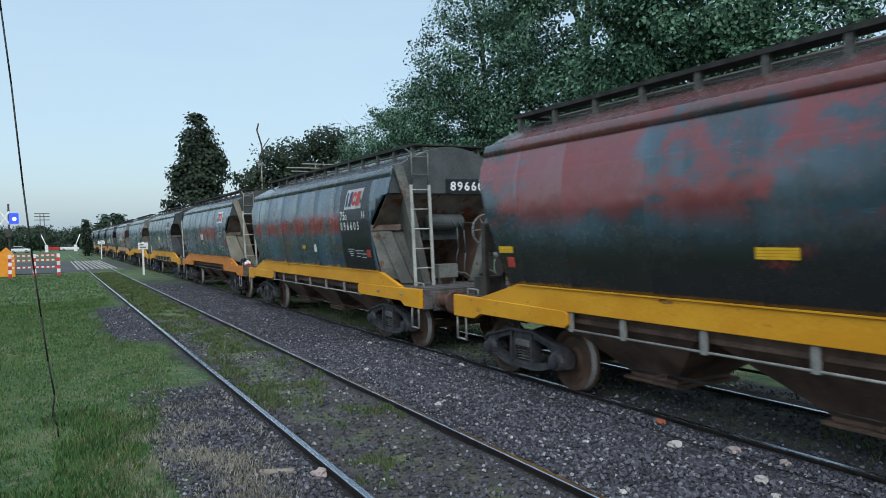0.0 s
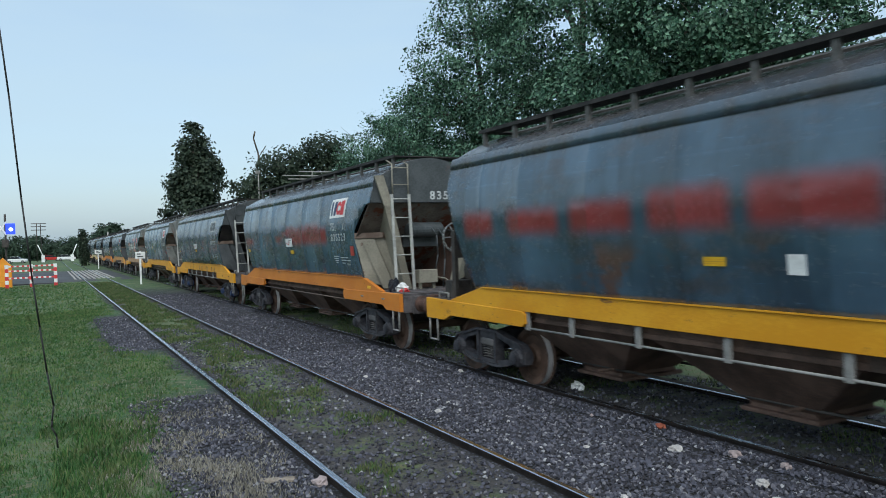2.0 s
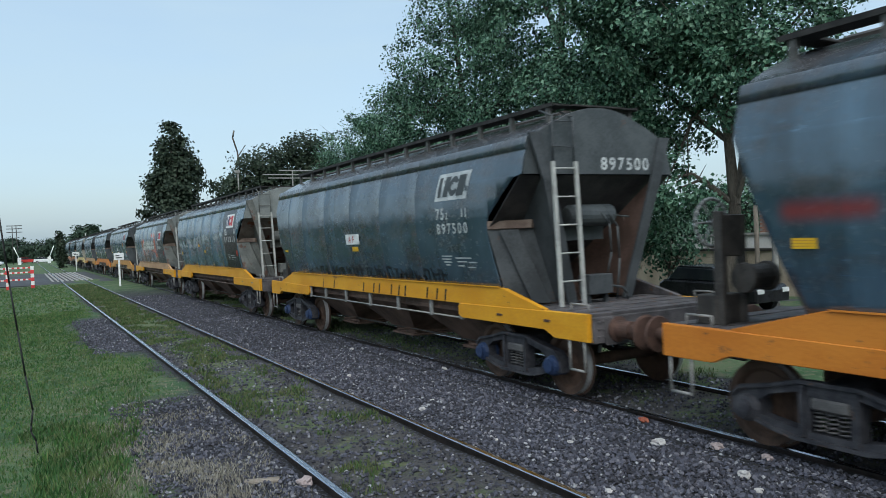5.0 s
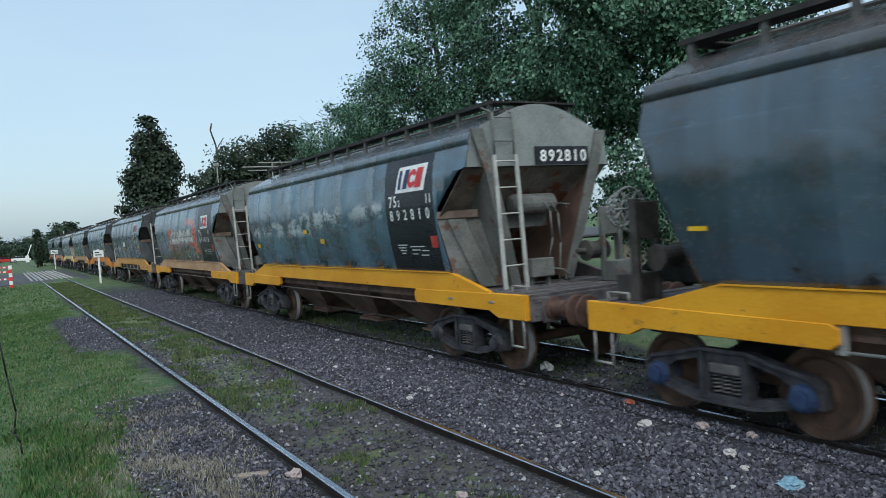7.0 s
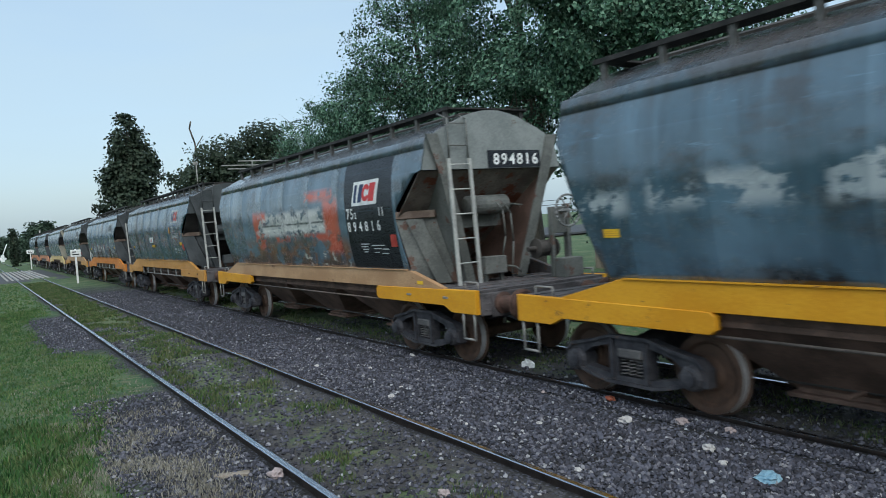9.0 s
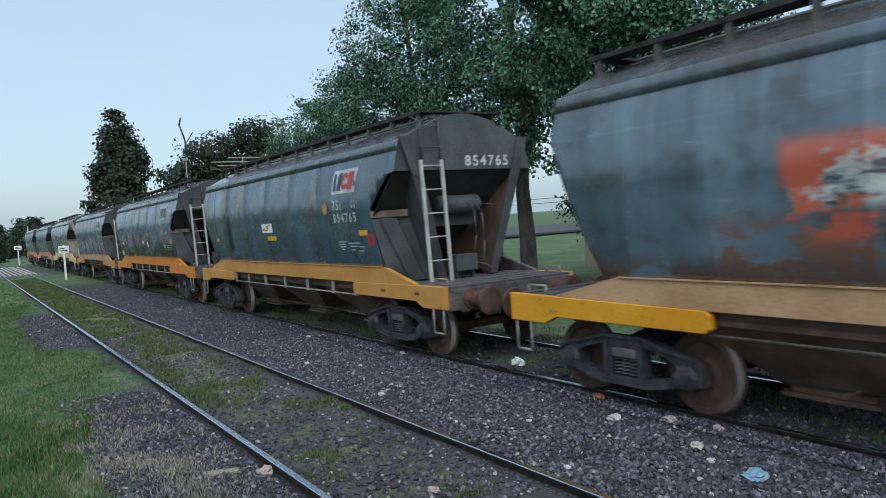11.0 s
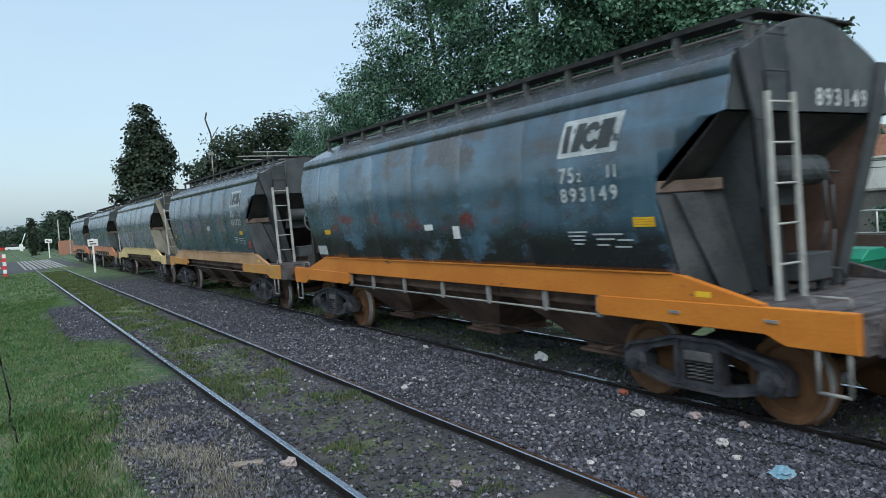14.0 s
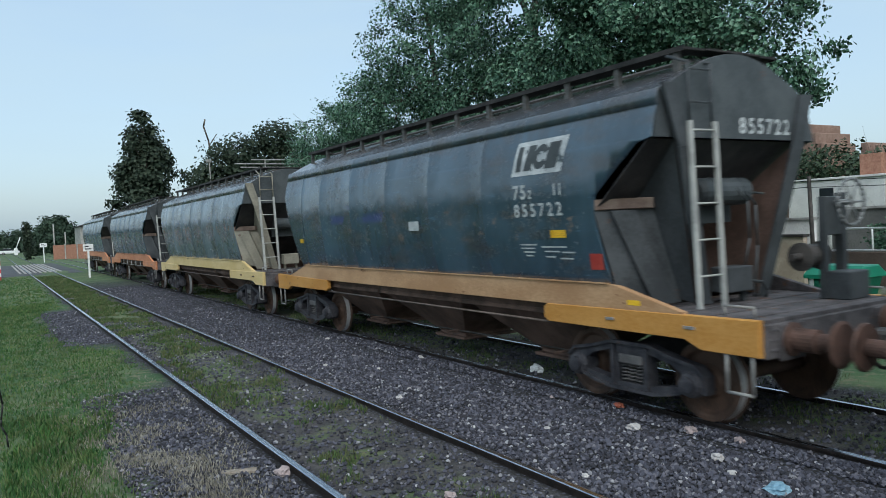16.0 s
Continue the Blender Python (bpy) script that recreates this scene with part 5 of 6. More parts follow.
striped_barrier()
cab = tagged(new("signal_cabinet"), "orange cabinet with a pointed top beside the barrier", "cabinet")
bm = bmesh.new()
prism(bm, [(-3.5, -0.2), (-2.35, -0.2), (-2.35, 1.35), (-2.9, 1.95), (-3.5, 1.4)], 61.6, 62.4, "y", 0.02)
part("body", bm, M["orange_box"], cab)
bm = bmesh.new()
box(bm, -3.3, -2.6, 61.57, 61.6, 0.2, 1.2, 0.01)
part("door", bm, M["orange_box"], cab)

mast = tagged(new("crossing_signal"), "level crossing signal with a lit blue lamp", "signal")
bm = bmesh.new()
rod(bm, (-2.75, 64, -0.2), (-2.75, 64, 5.2), 0.07, 10)
part("mast", bm, M["steel_dark"], mast)
bm = bmesh.new()
box(bm, -2.72, -2.1, 63.75, 63.95, 3.7, 4.5, 0.03)
part("lamp_housing", bm, glow, mast, "lit blue signal face")
bm = bmesh.new()
rod(bm, (-2.38, 63.75, 4.05), (-2.38, 63.7, 4.05), 0.14, 14)
part("lamp", bm, bright, mast)
for a in (-1, 1):
    bm = bmesh.new()
    slab(bm, [(-3.35, 63.9, 4.15 - a * 0.45), (-3.25, 63.9, 4.15 - a * 0.52), (-2.65, 63.9, 4.15 + a * 0.45), (-2.75, 63.9, 4.15 + a * 0.52)], 0.03)
    part("cross_arm", bm, M["white_paint"], mast)
bm = bmesh.new()
box(bm, -3.0, -2.55, 63.75, 63.95, 2.7, 3.3, 0.03)
part("lower_lamp_housing", bm, M["steel_dark"], mast)


def track_sign(x, y, h, w):
    thing = tagged(new("track_sign"), "white rectangular sign on a white post beside the rails", "sign")
    bm = bmesh.new()
    box(bm, x - 0.06, x + 0.06, y - 0.05, y + 0.05, -0.2, h, 0.01)
    part("post", bm, M["white_paint"], thing)
    bm = bmesh.new()
    box(bm, x - w / 2, x + w / 2, y - 0.075, y - 0.05, h - 0.5, h - 0.04, 0.01)
    plate = part("plate", bm, M["white_paint"], thing)
    bm = bmesh.new()
    for k in range(2):
        box(bm, x - w * 0.32, x + w * (0.05 + 0.25 * k), y - 0.081, y - 0.0765, h - 0.22 - k * 0.16, h - 0.15 - k * 0.16)
    part("marks", bm, M["black_paint"], plate)
    return thing


track_sign(5.45, 53.3, 2.15, 0.62)
track_sign(5.6, 103, 2.3, 0.8)


def gate_arm(x, y, side):
    thing = tagged(new("crossing_gate"), "raised white barrier arm at a far crossing", "barrier")
    bm = bmesh.new()
    box(bm, x - 0.35, x + 0.35, y - 0.3, y + 0.3, -0.2, 1.4, 0.03)
    part("post", bm, M["white_paint"], thing)
    bm = bmesh.new()
    rod(bm, (x, y, 1.2), (x - side * 1.0, y, 3.8), 0.1, 8)
    part("arm", bm, M["white_paint"], thing)


gate_arm(-1.0, 190, 1)
gate_arm(4.9, 190, -1)


def make_car(paint, label, m):
    """A small hatchback: body with arches, glazed cabin, four wheels."""
    thing = tagged(new("car"), label, "car")
    bm = bmesh.new()
    prism(bm, [(-2.0, 0.35), (-2.02, 0.7), (-1.85, 0.86), (-0.95, 0.95), (1.75, 0.98), (1.98, 0.85), (2.0, 0.4), (1.65, 0.28), (-1.65, 0.28)], -0.82, 0.82, "x", 0.06)
    body = part("body", bm, M[paint], thing)
    bm = bmesh.new()
    prism(bm, [(-0.98, 0.94), (-0.3, 1.40), (1.2, 1.43), (1.72, 0.97)], -0.70, 0.70, "x", 0.05)
    part("glazing", bm, M["glass"], thing)
    bm = bmesh.new()
    prism(bm, [(-0.32, 1.39), (-0.2, 1.44), (1.15, 1.46), (1.25, 1.42)], -0.68, 0.68, "x", 0.02)
    part("roof", bm, M[paint], thing)
    for y in (-1.25, 1.25):
        for s in (-1, 1):
            bm = bmesh.new()
            lathe(bm, [(0.62 * s, 0.2), (0.62 * s, 0.3), (0.84 * s, 0.3), (0.845 * s, 0.2)], 20, "x", (0, y, 0.3))
            w = part("wheel", bm, M["rubber"], thing)
            bm = bmesh.new()
            lathe(bm, [(0.8 * s, 0.19), (0.855 * s, 0.18), (0.86 * s, 0.05)], 14, "x", (0, y, 0.3))
            part("rim", bm, M["pipe"], w)
    for x in (-0.6, 0.6):
        bm = bmesh.new()
        box(bm, x - 0.16, x + 0.16, -2.03, -1.98, 0.62, 0.76, 0.01)
        part("headlight", bm, M["white_paint"], thing)
    thing.matrix_basis = m
    return thing


make_car("car_white", "white car waiting beyond the level crossing", pose(-6, 185, -0.12, 0, 0, 80))
make_car("car_red", "red car on the far road", pose(0.6, 205, -0.12, 0, 0, 95))
make_car("car_white", "white car on the far road", pose(3.9, 200, -0.12, 0, 0, 85))

# far woods along the line
woods = []
wr = np.random.default_rng(77)
for i in range(30):
    woods.append(((-75 + i * 4.6 + wr.normal(0, 1), wr.normal(0, 4), 2.4 + wr.uniform(0, 1.0)), (4.2, 4, 2.7 + wr.uniform(0, 1.0))))
FAR_LEAF = leaf_material("far_leaf", ((0.018, 0.036, 0.022), (0.03, 0.055, 0.034), (0.045, 0.07, 0.042)), 0.6)
w = make_tree("woods", "low dark woods on the horizon", (-10, 232, -0.3), 3, 0.3, woods, 2600, 30, 0.5, 0.7, 41, BARK, FAR_LEAF, 6, category="woods")
make_tree("far_tree", "round dark green tree beyond the crossing", (11.6, 172, -0.3), 6, 0.4, [((0, 0, 5.6), (2.6, 2.6, 2.6)), ((-1.8, 0, 4.2), (2, 2, 2.4)), ((2, 0, 4.6), (2, 2, 2.4)), ((3.4, 0, 3.2), (2.6, 2, 2))], 240, 26, 0.5, 0.5, 42, BARK, FAR_LEAF, 6)
make_tree("slim_cypress", "slim dark cypress beside the far track", (4.9, 126, -0.2), 5, 0.15, [((0, 0, 4.2), (0.5, 0.5, 1.7)), ((0, 0, 2.0), (0.5, 0.5, 1.9))], 70, 24, 0.3, 0.2, 43, BARK, LEAF_DARK, 3)
make_tree("hedge", "dark hedge beside the far track", (8.0, 160, -0.2), 2, 0.2, [((-1, 0, 1.6), (1.6, 2, 1.8)), ((2, 0, 2.6), (2.2, 2, 2.4))], 110, 24, 0.45, 0.5, 44, BARK, FAR_LEAF, 4)
yard = tagged(new("yard_wall"), "brown brick yard wall with a grey shed behind", "wall")
for i in range(5):
    bm = bmesh.new()
    box(bm, 7.4 + i * 1.5, 8.8 + i * 1.5, 114.8, 115.1, -0.3, 1.9, 0.02)
    part("panel", bm, M["brick"], yard)
    bm = bmesh.new()
    box(bm, 8.8 + i * 1.5, 8.95 + i * 1.5, 114.7, 115.2, -0.3, 2.0, 0.02)
    part("pier", bm, M["concrete"], yard)
shed = tagged(new("shed"), "plain grey shed behind the yard wall", "building")
bm = bmesh.new()
box(bm, 11.2, 17, 118, 126, -0.3, 4.4, 0.02)
part("wall", bm, M["concrete"], shed)
bm = bmesh.new()
prism(bm, [(10.9, 4.42), (17.3, 4.42), (14.1, 5.4)], 117.6, 126.4, "y")
part("roof", bm, M["steel_dark"], shed)
for x, z in ((8.2, 5.0), (9.7, 3.8)):
    bm = bmesh.new()
    rod(bm, (x, 124, -0.3), (x, 124, z), 0.09, 8)
    tagged(link_mesh("post", bm, M["concrete"]), "pale concrete post beside the far track", "post")
pyl = tagged(new("pylon"), "far lattice mast with two crossbars", "mast")
bm = bmesh.new()
for s in (-0.5, 0.5):
    rod(bm, (-1.8 + s, 200, -0.2), (-1.8 + s * 0.8, 200, 9.0), 0.09, 6)
for z in (7.4, 8.2, 8.9):
    rod(bm, (-3.4, 200, z), (-0.2, 200, z), 0.09, 6)
part("mast", bm, M["steel_dark"], pyl)

# roof aerials and bare branch in front of the pines
aer = tagged(new("roof_aerial"), "long thin roof aerial with several cross rods", "aerial")
bm = bmesh.new()
rod(bm, (17.2, 52, -0.4), (17.2, 52, 7.6), 0.04, 6)
for z, x0, x1 in ((7.0, 15.4, 19.4), (7.25, 15.0, 19.8), (7.55, 16.2, 20.2)):
    rod(bm, (x0, 52, z), (x1, 52, z), 0.045, 6)
part("mast", bm, M["pipe"], aer)
snag = tagged(new("lamp_mast"), "slim mast with a small head before the pines", "mast")
bm = bmesh.new()
rod(bm, (15.3, 60, -0.4), (15.3, 60, 8.2), 0.05, 6)
box(bm, 15.05, 15.45, 59.9, 60.1, 8.1, 8.35, 0.02)
part("pole", bm, M["pipe"], snag)
bare = tagged(new("bare_tree"), "bare dead treetop above the pines", "tree")
bm = bmesh.new()
pipe(bm, [(16.3, 63, -0.4), (16.3, 63, 8.0), (16.1, 63, 10.2), (15.75, 63, 11.4), (15.9, 63, 12.0)], 0.07, 5)
pipe(bm, [(16.15, 63, 9.8), (16.8, 63, 10.8)], 0.04, 5)
part("branch", bm, BARK, bare)

# ---------------------------------------------------------------- street behind the train
bm = bmesh.new()
box(bm, 18.4, 24.2, -40, 60, -0.7, -0.47)
tagged(link_mesh("street", bm, M["asphalt"]), "asphalt street behind the tracks", "road", kind="structure")


def wall_box(name, mat, x0, x1, y0, y1, z0, z1, label, cap=None):
    thing = tagged(new(name), label, "wall")
    bm = bmesh.new()
    box(bm, x0, x1, y0, y1, z0, z1, 0.01)
    part("wall", bm, M[mat], thing)
    if cap:
        bm = bmesh.new()
        box(bm, x0 - 0.08, x1 + 0.08, y0 - 0.05, y1 + 0.05, z1, z1 + 0.1, 0.01)
        part("coping", bm, M[cap], thing)
    return thing


tan = wall_box("garden_wall", "tan_render", 25, 25.25, 15.9, 26, -0.7, 1.25, "tan rendered garden wall with stains", "steel_dark")
bm = bmesh.new()
box(bm, 24.97, 25.0, 18.4, 19.2, -0.5, 0.7, 0.01)
part("meter_door", bm, M["tan_render"], tan)
wall_box("terrace_parapet", "white_render", 25.8, 26, 16.0, 26, -0.7, 1.85, "white rendered terrace parapet", "concrete")
wall_box("street_wall", "brown_wall", 25, 25.25, -12, 15.4, -0.7, 0.72, "low dark brown street wall")


def brick_wall(x, y0, y1, z0, z1, depth=0.25):
    """An old brick wall: its courses are single bricks over the mortar."""
    thing = tagged(new("brick_wall"), "old red brick wall above the terrace", "wall")
    bm = bmesh.new()
    box(bm, x, x + depth, y0, y1, z0, z1)
    part("mortar", bm, M["mortar"], thing)
    bm = bmesh.new()
    box(bm, -0.012, 0.02, -0.115, 0.115, -0.035, 0.035, 0.006)
    first = part("brick", bm, M["brick"], thing)
    first.location = (x, y0 + 0.125, z0 + 0.04)
    row = 0
    z = z0 + 0.04
    while z < z1 - 0.03:
        y = y0 + (0.125 if row % 2 == 0 else 0.25)
        while y < y1 - 0.1:
            if not (row == 0 and y < y0 + 0.2):
                b = new("brick", first.data)
                b.parent = thing
                b.location = (x + random.uniform(-0.004, 0.004), y, z)
            y += 0.25
        z += 0.085
        row += 1
    return thing


house = tagged(new("house"), "white rendered house with a small brick chimney", "house")
bm = bmesh.new()
box(bm, 35, 42, 18.2, 23.0, -0.7, 3.6, 0.02)
part("wall", bm, M["white_render"], house)
bm = bmesh.new()
box(bm, 34.9, 42.1, 18.1, 23.1, 3.6, 3.7, 0.01)
part("roof", bm, M["white_render"], house)
bm = bmesh.new()
box(bm, 34.95, 35.0, 20.6, 21.3, 2.4, 3.2, 0.01)
win = part("window", bm, M["glass"], house)
bm = bmesh.new()
box(bm, 38.6, 39.8, 20.2, 21.3, 3.7, 4.9, 0.02)
part("chimney", bm, M["brick"], house)
bm = bmesh.new()
lathe(bm, [(4.8, 0.45), (5.1, 0.5), (5.5, 0.5), (5.7, 0.2)], 14, "z", (39.2, 19.4, 0))
part("water_tank", bm, M["white_render"], house)

tower = tagged(new("apartment_block"), "stepped red brick building behind the trees", "building")
for y0, y1, z1 in ((28.15, 30.7, 7.1), (28.8, 29.7, 7.75), (30.7, 32.2, 6.45), (27.8, 28.15, 6.4), (24.0, 25.3, 5.2), (24.9, 25.3, 6.1), (24.2, 24.45, 5.9)):
    bm = bmesh.new()
    box(bm, 46 + (7.75 - z1) * 0.02, 50, y0, y1, -0.7, z1, 0.03)
    part("wall", bm, M["tower_brick"], tower)
wall_box("courtyard_wall", "grey_wall", 29, 29.25, -8, 17.2, -0.7, 2.15, "grey rendered courtyard wall behind the railing", "concrete")


def white_railing(y0, y1, z0, z1, step):
    thing = tagged(new("railing"), "white tube railing on the street wall", "railing")
    bm = bmesh.new()
    for z in (z0 + 0.05, z1):
        rod(bm, (25.1, y0, z), (25.1, y1, z), 0.035, 8)
    part("rail", bm, M["white_paint"], thing)
    y = y0
    while y < y1 + 0.01:
        bm = bmesh.new()
        rod(bm, (25.1, y, z0 - 0.05), (25.1, y, z1), 0.03, 8)
        part("baluster", bm, M["white_paint"], thing)
        y += step
    return thing


white_railing(-4.5, 15.3, 0.72, 1.52, 1.8)
for y, z, m, r in ((16.8, 2.95, "wood", 0.09), (16.1, 3.55, "concrete", 0.11), (13.75, 3.3, "steel_dark", 0.07)):
    bm = bmesh.new()
    rod(bm, (22 if m != "steel_dark" else 22.2, y, -0.6), (22, y, z), r, 10, r * 0.85)
    tagged(link_mesh("utility_pole", bm, M[m]), "short weathered pole beside the street", "pole")
bm = bmesh.new()
for z in (2.95, 3.15):
    pts = [(22, 13.75 + (y - 13.75), z - 0.25 * math.sin(math.pi * ((y + 30) % 22) / 22)) for y in np.linspace(-30, 58, 45)]
    pipe(bm, pts, 0.012, 5)
tagged(link_mesh("overhead_wires", bm, M["cable"]), "two thin wires along the street", "wire")

skip = tagged(new("dumpster"), "green plastic waste container with a ribbed lid", "waste container")
bm = bmesh.new()
prism(bm, [(10.55, -0.42), (11.55, -0.42), (11.65, 0.45), (10.3, 0.45)], 18.4, 19.6, "x", 0.05)
part("bin", bm, M["dumpster"], skip)
bm = bmesh.new()
prism(bm, [(18.3, 0.45), (19.7, 0.45), (19.7, 0.55), (19.35, 0.78), (18.65, 0.78), (18.3, 0.55)], 10.25, 11.7, "y", 0.03)
part("lid", bm, M["dumpster_lid"], skip)
for y in (10.48, 11.5):
    bm = bmesh.new()
    box(bm, 18.36, 18.4, y - 0.06, y + 0.06, -0.3, 0.5, 0.01)
    part("rib", bm, M["dull_white"], skip)
bm = bmesh.new()
box(bm, 18.37, 18.392, 10.75, 11.2, 0.0, 0.12)
part("label_bar", bm, M["white_paint"], skip)
for x in (18.6, 19.4):
    for y in (10.7, 11.4):
        bm = bmesh.new()
        rod(bm, (x - 0.03, y, -0.42), (x + 0.03, y, -0.42), 0.07, 12)
        part("castor", bm, M["rubber"], skip)
make_car("car_black", "black hatchback parked along the street", pose(20.2, 16.9, -0.47))
bm = bmesh.new()
bmesh.ops.create_icosphere(bm, subdivisions=4, radius=1.0)
for v in bm.verts:
    n = 0.25 * noise.noise(v.co * 2.2) + 0.1 * noise.noise(v.co * 6)
    v.co = Vector((v.co.x * 1.1 * (1 + n) + 13.2, v.co.y * 1.9 * (1 + n) + 9.8, max(-0.35, v.co.z * 0.75 * (1 + n) - 0.3)))
tagged(link_mesh("soil_heap", bm, M["soil"], smooth=True), "dark heap of soil beside the track", "heap")
make_tree("garden_tree", "green garden tree behind the terrace", (33, 25.5, -0.6), 4, 0.16, [((0, 0, 4.0), (2.2, 2.6, 1.5)), ((0, 2.5, 3.5), (2, 2.4, 1.6)), ((0, -1.5, 3.2), (1.6, 1.6, 1.2))], 240, 40, 0.16, 0.35, 51, BARK, LEAF, 8)
make_tree("garden_tree", "green garden tree behind the white house", (44, 25, -0.6), 5, 0.16, [((0, 0, 5.0), (2, 3.0, 1.6)), ((0, -3.5, 4.6), (2, 2.6, 1.6)), ((0, 4.5, 5.0), (2, 3.5, 1.7))], 240, 40, 0.2, 0.4, 52, BARK, LEAF_MID, 8)
make_tree("garden_tree", "dark garden tree beside the white house", (36, 15.2, -0.6), 5, 0.16, [((0, 0, 4.4), (2, 2.0, 2.2)), ((0, -2.5, 4.0), (2, 2.4, 2.6))], 200, 40, 0.17, 0.4, 53, BARK, LEAF_MID, 8)
make_tree("shrub", "green shrub behind the railing", (27.5, 13.4, -0.5), 1.2, 0.06, [((0, 0, 1.6), (0.8, 1.4, 0.9)), ((0, -2, 1.4), (0.8, 1.2, 0.8))], 90, 40, 0.11, 0.22, 54, BARK, LEAF, 5, category="shrub")
make_tree("street_tree", "small leafy street tree", (21.3, 20.0, -0.6), 2.5, 0.09, [((0, 0, 2.4), (0.9, 1.4, 1.2)), ((0, 1.2, 3.0), (1, 1.6, 1.2))], 130, 40, 0.12, 0.28, 55, BARK, LEAF, 6)

# ---------------------------------------------------------------- litter and the hanging cable
bm = bmesh.new()
pipe(bm, [(0.03, 10.58, -0.15), (0.02, 10.58, 0.0), (-0.03, 10.58, 0.12), (-0.025, 10.58, 0.2), (0.0, 10.58, 0.39), (-0.06, 10.58, 0.83), (-0.12, 10.58, 1.4), (-0.18, 10.58, 1.98), (-0.27, 10.58, 3.04), (-0.36, 10.58, 4.3), (-0.44, 10.58, 5.19), (-0.56, 10.58, 6.6), (-0.66, 10.58, 8.0)], 0.011, 6)
tagged(link_mesh("hanging_cable", bm, M["cable"]), "thin black cable hanging down to the grass", "cable")


def crumpled(name, mat, place, size, label, category, seed):
    bm = bmesh.new()
    bmesh.ops.create_icosphere(bm, subdivisions=3, radius=1.0)
    for v in bm.verts:
        n = 0.5 * noise.noise(v.co * 1.7 + Vector((seed, 0, 0))) + 0.25 * noise.noise(v.co * 4.5 + Vector((0, seed, 0)))
        c = v.co * (1 + n)
        v.co = Vector((c.x * size[0], c.y * size[1], max(-0.02, c.z * size[2] + size[2] * 0.4)))
    ob = link_mesh(name, bm, mat)
    ob.location = (place[0], place[1], ground_height(*place[:2]) + 0.01)
    return tagged(ob, label, category)


M["blue_bag"] = surface("pale_blue_plastic", (0.13, 0.25, 0.33), (0.24, 0.38, 0.46), 6, 40, (0.25, 0.45))
M["orange_litter"] = surface("orange_wrapper", (0.28, 0.07, 0.04), (0.38, 0.12, 0.07), 6, 40, (0.4, 0.6))
M["pale_stone"] = surface("pale_stone", (0.34, 0.32, 0.31), (0.5, 0.48, 0.46), 10, 60, (0.8, 0.95))
M["pink_stone"] = surface("pink_stone", (0.27, 0.22, 0.21), (0.38, 0.31, 0.3), 10, 60, (0.8, 0.95))
crumpled("plastic_bag", M["blue_bag"], (5.53, 3.84), (0.12, 0.09, 0.05), "crumpled pale blue plastic bag on the ballast", "litter", 3)
crumpled("wrapper", M["orange_litter"], (6.58, 6.75), (0.045, 0.07, 0.035), "torn orange wrapper beside the rail", "litter", 5)
crumpled("paper_scrap", M["white_paint"], (7.27, 9.23), (0.08, 0.13, 0.08), "white paper scrap between the rails", "litter", 8)
for i, (x, y, s, m) in enumerate(((6.04, 5.97, 0.07, 0), (4.72, 9.1, 0.045, 0), (2.36, 7.2, 0.075, 1), (5.85, 4.7, 0.055, 0), (6.38, 5.46, 0.06, 1), (5.1, 9.5, 0.03, 0), (4.9, 12.2, 0.035, 0), (6.2, 15.2, 0.05, 0), (5.6, 4.35, 0.035, 0), (4.6, 5.2, 0.03, 0), (5.3, 6.6, 0.03, 0), (6.3, 7.7, 0.035, 1),
                                   (3.35, 5.6, 0.05, 1), (4.75, 7.3, 0.025, 0), (6.45, 4.9, 0.05, 1), (6.5, 11.6, 0.045, 0), (5.5, 11.3, 0.03, 0))):
    crumpled("stone", (M["pale_stone"], M["pink_stone"])[m], (x, y), (s, s * 1.15, s * 0.7), "pale loose stone lying on the ballast", "stone", 20 + i)
bm = bmesh.new()
box(bm, -0.18, 0.18, -0.05, 0.05, -0.02, 0.03, 0.012)
tim = tagged(link_mesh("timber_piece", bm, M["wood"]), "short weathered piece of timber beside the rail", "timber")
tim.matrix_basis = pose(2.02, 7.55, -0.1, 0, 0, -20)

brick_wall(27.6, 18.9, 20.9, 1.75, 3.1)

